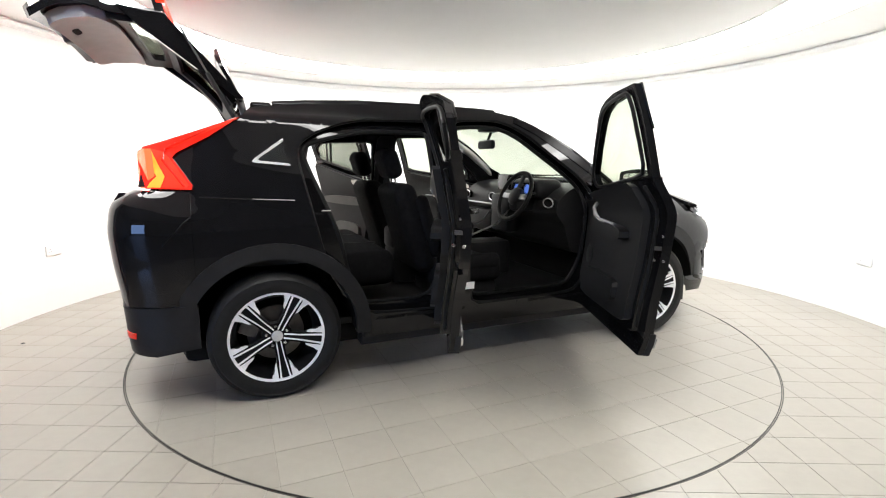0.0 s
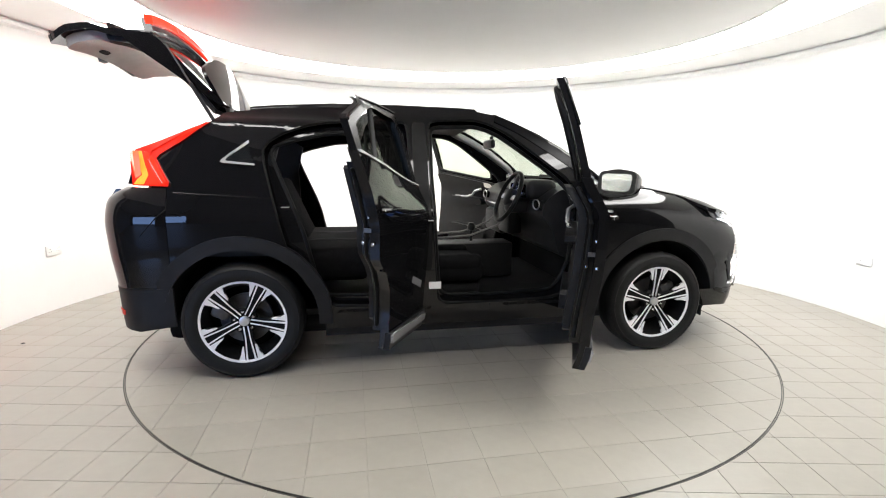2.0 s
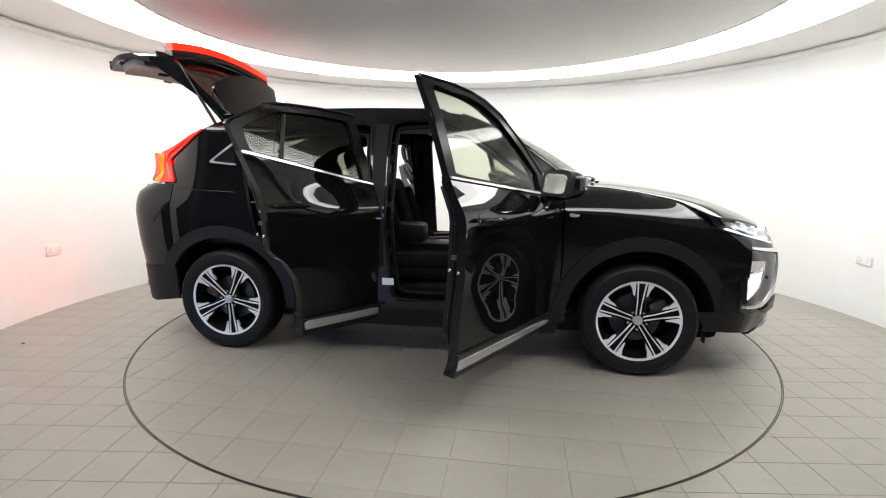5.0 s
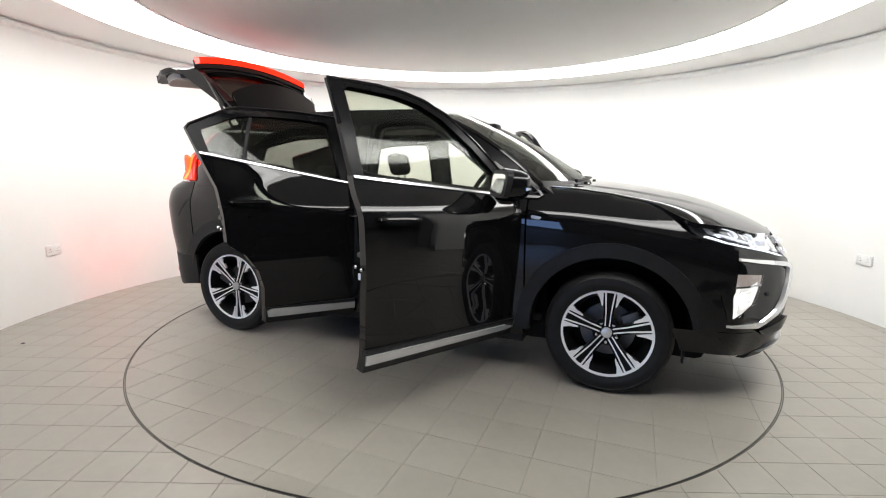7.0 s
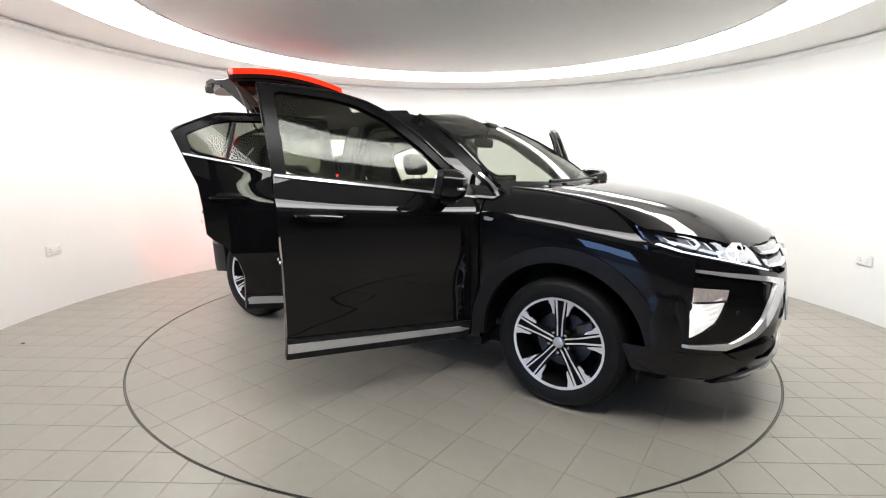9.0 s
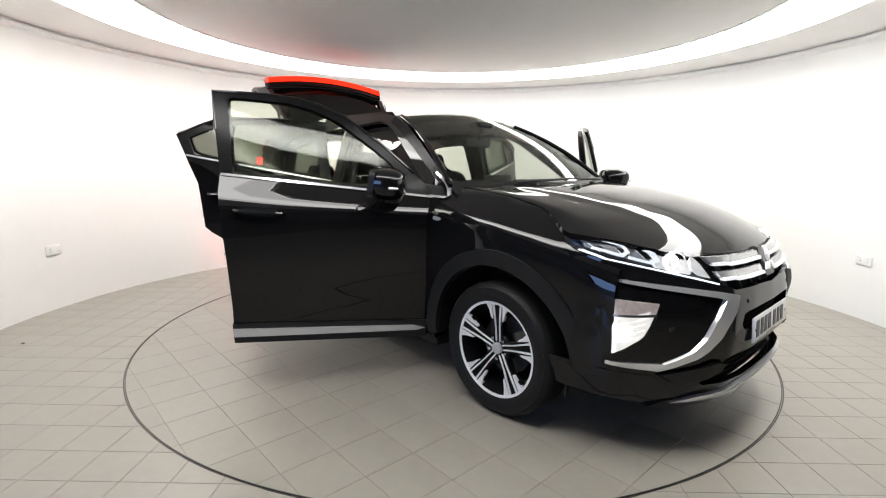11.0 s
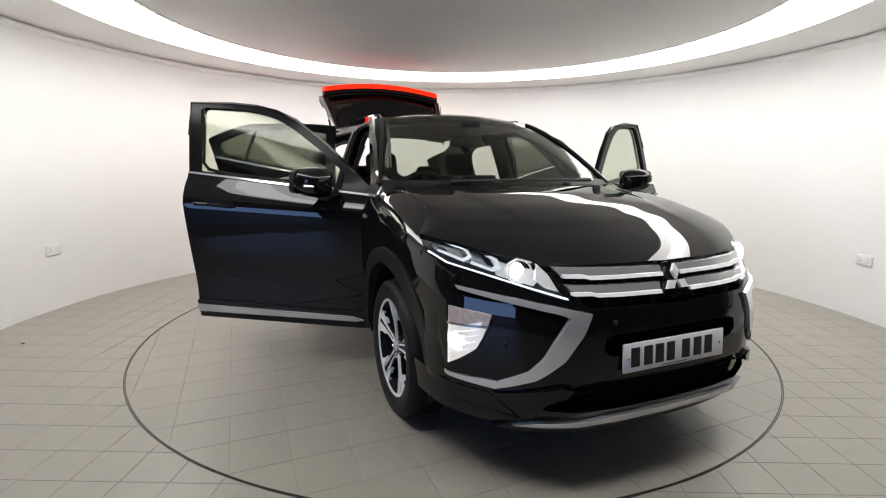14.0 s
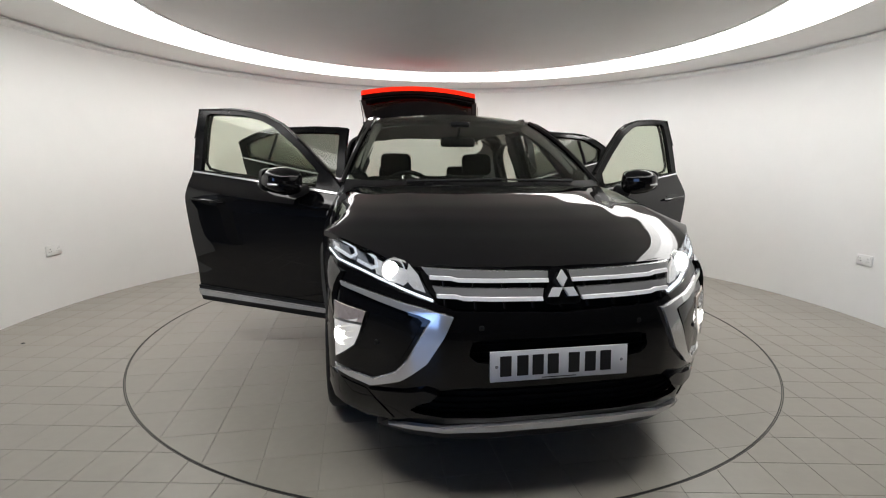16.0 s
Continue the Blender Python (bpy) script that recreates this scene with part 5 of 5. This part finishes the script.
    def sp(y, v, o):
        return Vector((-0.02 - 0.36 * v + 0.10 * (y / 0.56) ** 2 * v, y, 0.012 - 0.055 * v - 0.03 * (y / 0.56) ** 2 + o))

    part("spoiler", panel(soften([(-0.55, 0.0), (-0.56, 0.9), (-0.3, 1.0), (0.3, 1.0), (0.56, 0.9), (0.55, 0.0)], 3, 0.2), sp, 0.022, 0.08), M_PAINT, gate, "gloss black roof spoiler")
    for s in (-1, 1):
        part("gate_hinge", box((-0.05, -0.02, -0.04), (0.06, 0.02, 0.0), 0.008, m=pose(0, s * 0.42, -0.005)), M_STEEL, gate, "steel tailgate hinge")
        a = m @ Vector((-0.40, s * 0.655, -0.20))
        b = Vector((-1.475, s * 0.60, 1.488))
        k = a.lerp(b, 0.48)
        part("gas_strut", tube([b, k], 0.011, 10), M_PLASTIC, car, "black gas strut")
        part("strut_rod", tube([k, a], 0.005, 8), M_STEEL, car, "steel strut rod")
        part("gate_side", panel([(0.0, 0.0), (0.0, 0.03), (0.435, -0.21), (0.46, -0.30), (0.50, -0.40), (0.42, -0.35)], lambda u, v, o: Vector((-0.03 - u, s * (0.55 + 0.19 * u + o), v - 0.04)), 0.05, 0.1, off=0.025), M_PAINT, gate)
    # foot moulding with a latch
    part("gate_lip", panel([(-0.58, 0.97), (-0.52, 1.04), (0.52, 1.04), (0.58, 0.97)], low, 0.05, 0.1, off=0.02), M_PAINT, gate)
    part("gate_latch", box((-0.02, -0.035, -0.02), (0.03, 0.035, 0.01), 0.005, m=Matrix.Translation(low(0, 0.97, -0.06))), M_STEEL, gate)


GATE_X = smooth_table([(-0.1, -1.95), (0.0, -1.965), (0.1, -1.97), (0.4, -2.01), (0.55, -2.06), (0.8, -2.07), (1.0, -2.035), (1.1, -2.02)])


# ---- cabin ----
def build_seat(car, y):
    seat = part("front_seat", box((-0.30, -0.25, 0.46), (0.24, 0.25, 0.62), 0.06, seg=3), M_FABRIC, car, "charcoal fabric front seat", m=pose(-0.05, y, 0.0))
    back = pose(-0.30, 0, 0.56, 0, -17, 0)
    part("backrest", box((-0.075, -0.24, 0.0), (0.075, 0.24, 0.60), 0.065, seg=4, m=back), M_FABRIC, seat)
    for s in (-1, 1):
        part("side_bolster", box((0.03, -0.045, 0.08), (0.13, 0.045, 0.50), 0.04, seg=3, m=back @ pose(0, s * 0.205, 0)), M_FABRIC, seat)
        part("headrest_post", tube([back @ Vector((0, s * 0.06, 0.58)), back @ Vector((0.005, s * 0.06, 0.68))], 0.006, 8), M_CHROME, seat)
        part("cushion_bolster", box((-0.24, -0.045, 0.55), (0.22, 0.045, 0.66), 0.04, seg=3, m=pose(0, s * 0.215, 0)), M_FABRIC, seat)
    part("headrest", box((-0.05, -0.135, 0.635), (0.06, 0.135, 0.83), 0.05, seg=4, m=back), M_FABRIC, seat)
    part("seat_base", box((-0.26, -0.2, 0.37), (0.22, 0.2, 0.47), 0.03), M_TRIM, seat)


def build_cabin(car):
    for y in (-0.37, 0.37):
        build_seat(car, y)
    bench = part("rear_bench", box((-1.12, -0.62, 0.50), (-0.58, 0.62, 0.72), 0.07, seg=3), M_FABRIC, car, "charcoal rear bench seat")
    part("bench_seam", box((-1.05, -0.205, 0.715), (-0.6, -0.195, 0.724), 0.003), M_SEAL, bench)
    part("bench_seam", box((-1.05, 0.195, 0.715), (-0.6, 0.205, 0.724), 0.003), M_SEAL, bench)
    for y0, y1 in ((-0.62, -0.10), (-0.09, 0.62)):
        part("bench_back", box((-0.08, y0, 0.0), (0.08, y1, 0.56), 0.06, seg=3, m=pose(-1.06, 0, 0.62, 0, -24, 0)), M_FABRIC, bench)
    for y in (-0.36, 0.36):
        part("bench_headrest", box((-0.05, y - 0.13, 0.55), (0.05, y + 0.13, 0.68), 0.045, seg=3, m=pose(-1.06, 0, 0.62, 0, -24, 0)), M_FABRIC, bench)
    # dashboard
    dash = part("dashboard", panel(soften([(0.95, 0.62), (0.98, 1.09), (0.86, 1.135), (0.66, 1.10), (0.56, 1.02), (0.54, 0.93), (0.62, 0.84), (0.68, 0.64)], 3, 0.3), lambda x, z, o: Vector((x, o, z)), 1.44, 0.3, off=0.72), M_TRIM, car, "charcoal dashboard")
    part("dash_strip", box((0.535, 0.12, 0.925), (0.56, 0.68, 0.94), 0.004), M_SATIN, dash, "silver dashboard strip")
    part("display", box((0.56, -0.13, 1.06), (0.585, 0.13, 1.19), 0.008), M_SCREENON, dash, "dark central display")
    part("centre_panel", box((0.50, -0.14, 0.72), (0.62, 0.14, 1.03), 0.03), M_TRIM, dash)
    part("instrument_hood", box((0.50, -0.56, 1.02), (0.72, -0.18, 1.16), 0.05, seg=4), M_TRIM, dash, "hood over the dials")
    part("instruments", box((0.492, -0.51, 1.035), (0.503, -0.23, 1.13), 0.02), M_SCREENON, dash)
    for y in (-0.30, -0.44):
        part("dial", lathe([(0.001, 0.004), (0.034, 0.004), (0.038, 0.0)], 28, m=pose(0.49, y, 1.083, 0, -90, 0)), M_DIAL, dash, "blue-lit dial")
        part("dial_ring", lathe([(0.040, 0.008), (0.046, 0.008), (0.047, 0.0), (0.040, 0.0)], 28, m=pose(0.49, y, 1.083, 0, -90, 0), closed=True), M_CHROME, dash)
    for y in (-0.64, -0.16, 0.16, 0.64):
        v = part("air_vent", box((0.53, y - 0.06, 0.965), (0.56, y + 0.06, 1.03), 0.015), M_UNDER, dash, "dark air vent in a silver ring")
        part("vent_ring", tube([(0.528, y + 0.058 * math.cos(a * math.pi / 8), 0.998 + 0.033 * math.sin(a * math.pi / 8)) for a in range(16)], 0.005, 6, True), M_SATIN, v)
    part("glove_box", box((0.535, 0.2, 0.68), (0.62, 0.66, 0.88), 0.03), M_TRIM, dash, "glove box lid")
    # steering wheel
    sm = Matrix.Translation(STEER) @ pose(0, 0, 0, 0, -66, 0)
    st = part("steering_wheel", lathe([(0.185 + 0.016 * math.cos(a * math.pi / 6), 0.016 * math.sin(a * math.pi / 6)) for a in range(12)], 48, closed=True), M_SEAL, car, "black leather steering wheel with silver inlay", m=sm)
    part("wheel_boss", lathe([(0.001, 0.02), (0.05, 0.018), (0.068, 0.005), (0.07, -0.03)], 28), M_TRIM, st)
    for a in (0, 180, 270):
        part("wheel_spoke", box((0.05, -0.022, -0.02), (0.18, 0.022, 0.0), 0.008, m=pose(0, 0, 0, 0, 0, a + 90)), M_SATIN if a != 270 else M_TRIM, st, "silver spoke inlay")
    part("steering_column", box((0.40, -0.43, 0.92), (0.66, -0.31, 1.02), 0.03), M_TRIM, car)
    part("lever", tube([Vector(STEER) + Vector((0.06, -0.05, 0.01)), Vector(STEER) + Vector((0.05, -0.19, 0.03))], 0.008, 8), M_TRIM, car)
    # console
    con = part("centre_console", box((-0.45, -0.115, 0.38), (0.56, 0.115, 0.66), 0.03), M_TRIM, car, "charcoal centre console")
    part("console_box", box((-0.46, -0.1, 0.64), (-0.12, 0.1, 0.80), 0.03), M_TRIM, con, "padded console lid")
    for s in (-1, 1):
        part("console_rail", tube([(-0.08, s * 0.112, 0.70), (0.2, s * 0.118, 0.72), (0.42, s * 0.125, 0.80), (0.53, s * 0.13, 0.92)], 0.008, 8), M_STEEL, con, "silver console rail")
    part("gear_lever", lathe([(0.012, 0), (0.012, 0.08), (0.028, 0.09), (0.032, 0.12), (0.02, 0.145), (0.001, 0.148)], 20, m=pose(0.24, 0, 0.66)), M_TRIM, con)
    # inner mirror and sensor housing
    part("mirror_inner", box((-0.015, -0.125, -0.035), (0.02, 0.125, 0.035), 0.02, seg=3), M_PLASTIC, car, "black inner mirror", m=pose(0.37, 0, 1.42))
    part("mirror_stem", tube([(0.375, 0, 1.43), (0.42, 0, 1.53)], 0.012, 8), M_PLASTIC, car)
    part("sensor_box", box((0.32, -0.07, 1.515), (0.46, 0.07, 1.56), 0.02), M_PLASTIC, car)
    for s in (-1, 1):
        part("sun_visor", box((0.04, s * 0.38 - 0.17, 1.545), (0.22, s * 0.38 + 0.17, 1.562), 0.008), M_LINER, car, "pale sun visor")
        part("grab_handle", tube([(-0.02, s * 0.55, 1.545), (-0.04, s * 0.535, 1.525), (-0.2, s * 0.535, 1.525), (-0.22, s * 0.55, 1.545)], 0.009, 8), M_GREYTRIM, car)


LEAN = {True: 4.0, False: 2.8}
DOOR_SWING = {(-1, True): 64.5, (-1, False): 65.5, (1, True): 64.5, (1, False): 65.5}
GATE_SWING = 76.0
STEER = (0.42, -0.37, 1.035)


def build_car():
    car = new("car")
    tagged(car, "gloss black crossover with its doors and tailgate open", "car")
    for s in (-1, 1):
        build_side(car, s)
    build_shell(car)
    build_nose(car)
    build_tail(car)
    build_cabin(car)
    for s in (-1, 1):
        build_door(car, s, True)
        build_door(car, s, False)
    build_tailgate(car)
    for x in (ARCH_F, ARCH_R):
        for s in (-1, 1):
            build_wheel(car, x, s)
            build_brake(car, x, s)
    return car


car = build_car()
car.matrix_basis = turn(0) @ pose(CAR_X, CAR_Y, 0)


# ---- floor tiles ----
def tile_mesh(x0, y0, w, gap, keep, bev=0.0018, res=1):
    """One tile as a low slab; keep() moves the points that lie past the turntable's edge onto it."""
    g = gap / 2
    ring = []
    c = [(x0 + g, y0 + g), (x0 + w - g, y0 + g), (x0 + w - g, y0 + w - g), (x0 + g, y0 + w - g)]
    for (ax, ay), (bx, by) in zip(c, c[1:] + c[:1]):
        for i in range(res):
            ring.append((ax + (bx - ax) * i / res, ay + (by - ay) * i / res))
    ring = keep(ring) if res > 1 else ring
    pts = [p for i, p in enumerate(ring) if (Vector(p) - Vector(ring[i - 1])).length > 1e-4]
    if len(pts) < 3:
        return None
    area = sum(a[0] * b[1] - b[0] * a[1] for a, b in zip(pts, pts[1:] + pts[:1])) / 2
    if abs(area) < 2e-5:
        return None
    cx, cy = sum(p[0] for p in pts) / len(pts), sum(p[1] for p in pts) / len(pts)
    k = len(pts)
    top = [(cx + (x - cx) * (1 - bev / w * 2), cy + (y - cy) * (1 - bev / w * 2), 0.0) for x, y in pts]
    mid = [(x, y, -bev * 0.5) for x, y in pts]
    bot = [(x, y, -0.011) for x, y in pts]
    faces = [list(range(k))] + [[i, k + i, k + (i + 1) % k, (i + 1) % k] for i in range(k)] + [[k + i, 2 * k + i, 2 * k + (i + 1) % k, k + (i + 1) % k] for i in range(k)]
    if area < 0:
        faces = [f[::-1] for f in faces]
    return top + mid + bot, faces


def lay_tiles(parent, name, w, ox, oy, gap, inside, reach, near):
    """Tiles in rows; those near are pieces of their own, the rest one joined sheet."""
    rest_v, rest_f, count = [], [], 0
    shared = None
    n = int(reach / w) + 12
    R = TABLE_R

    def keep(ring):
        """Cuts a tile's outline at the turntable's edge."""
        if not inside:
            lim = R + 0.0065
            return [(x * max(1.0, lim / max(math.hypot(x, y), 1e-6)), y * max(1.0, lim / max(math.hypot(x, y), 1e-6))) for x, y in ring]
        lim = R - 0.0066
        mid = math.atan2(sum(q[1] for q in ring), sum(q[0] for q in ring))
        for k in range(-9, 10):
            ca, sa = math.cos(mid + radians(k * 1.0)), math.sin(mid + radians(k * 1.0))
            out = []
            for (ax, ay), (bx, by) in zip(ring, ring[1:] + ring[:1]):
                da, db = ax * ca + ay * sa - lim, bx * ca + by * sa - lim
                if da <= 0:
                    out.append((ax, ay))
                if da * db < 0:
                    f = da / (da - db)
                    out.append((ax + (bx - ax) * f, ay + (by - ay) * f))
            ring = out
            if len(ring) < 3:
                return []
        return ring

    for i in range(-n, n):
        for j in range(-n, n):
            x0, y0 = ox + i * w, oy + j * w
            cs = [math.hypot(x0 + a * w, y0 + b * w) for a in (0, 1) for b in (0, 1)]
            if inside and min(cs) > R or not inside and (max(cs) < R or min(cs) > reach):
                continue
            cut = (inside and max(cs) > R - 0.0065) or (not inside and min(cs) < R + 0.0065)
            if not cut and near(x0, y0) and count < 290:
                if shared is None:
                    got = tile_mesh(-w / 2, -w / 2, w, gap, lambda x, y: (x, y))
                    shared = bpy.data.meshes.new(name)
                    shared.from_pydata(got[0], [], got[1])
                    shared.materials.append(M_TILE)
                t = new(name, shared)
                t.parent = parent
                t.location = (x0 + w / 2, y0 + w / 2, 0)
                count += 1
                continue
            got = tile_mesh(x0, y0, w, gap, keep, res=10 if cut else 1)
            if got:
                b = len(rest_v)
                rest_v += got[0]
                rest_f += [[b + q for q in f] for f in got[1]]
    me = bpy.data.meshes.new("tiles")
    me.from_pydata(rest_v, [], rest_f)
    me.materials.append(M_TILE)
    ob = new("cut_tiles", me)
    ob.parent = parent
    tagged(ob, kind="stuff")


floor = bpy.data.objects["floor"]
lay_tiles(floor, "tile", 0.2035, -1.315, -1.71, 0.0018, False, 4.6, lambda x, y: y < 1.2)
table = part("turntable", lathe([(0.001, -0.0032), (TABLE_R - 0.0065, -0.0032), (TABLE_R - 0.0065, 0.0), (TABLE_R - 0.0025, 0.0), (TABLE_R - 0.0025, -0.02)], 160), M_GROUT)
tagged(table, "round tiled turntable set flush in the floor", "turntable")
part("edge_strip", lathe([(TABLE_R - 0.0063, -0.011), (TABLE_R - 0.0063, 0.0015), (TABLE_R - 0.0022, 0.0015), (TABLE_R - 0.0022, -0.011)], 160, closed=True), M_RING, table, "dark steel edge strip")
lay_tiles(table, "tile", 0.25, -0.158 + CAR_X, 0.09, 0.0014, True, TABLE_R, lambda x, y: True)
rim = part("trim_table_edge", lathe([(TABLE_R + 0.002, -0.011), (TABLE_R + 0.002, 0.001), (TABLE_R + 0.006, 0.001), (TABLE_R + 0.006, -0.011)], 160, closed=True), M_RING)
tagged(rim, "dark steel rim set in the floor round the turntable", "trim", kind="structure")


def motions():
    ts = [0.0, 0.1, 0.25] + [0.5 * i for i in range(1, 32)] + [15.75, 15.9, 16.0]
    walk(car, [(t, turn(t) @ pose(CAR_X, CAR_Y, 0)) for t in ts])
    walk(table, [(t, turn(t)) for t in ts])


motions()
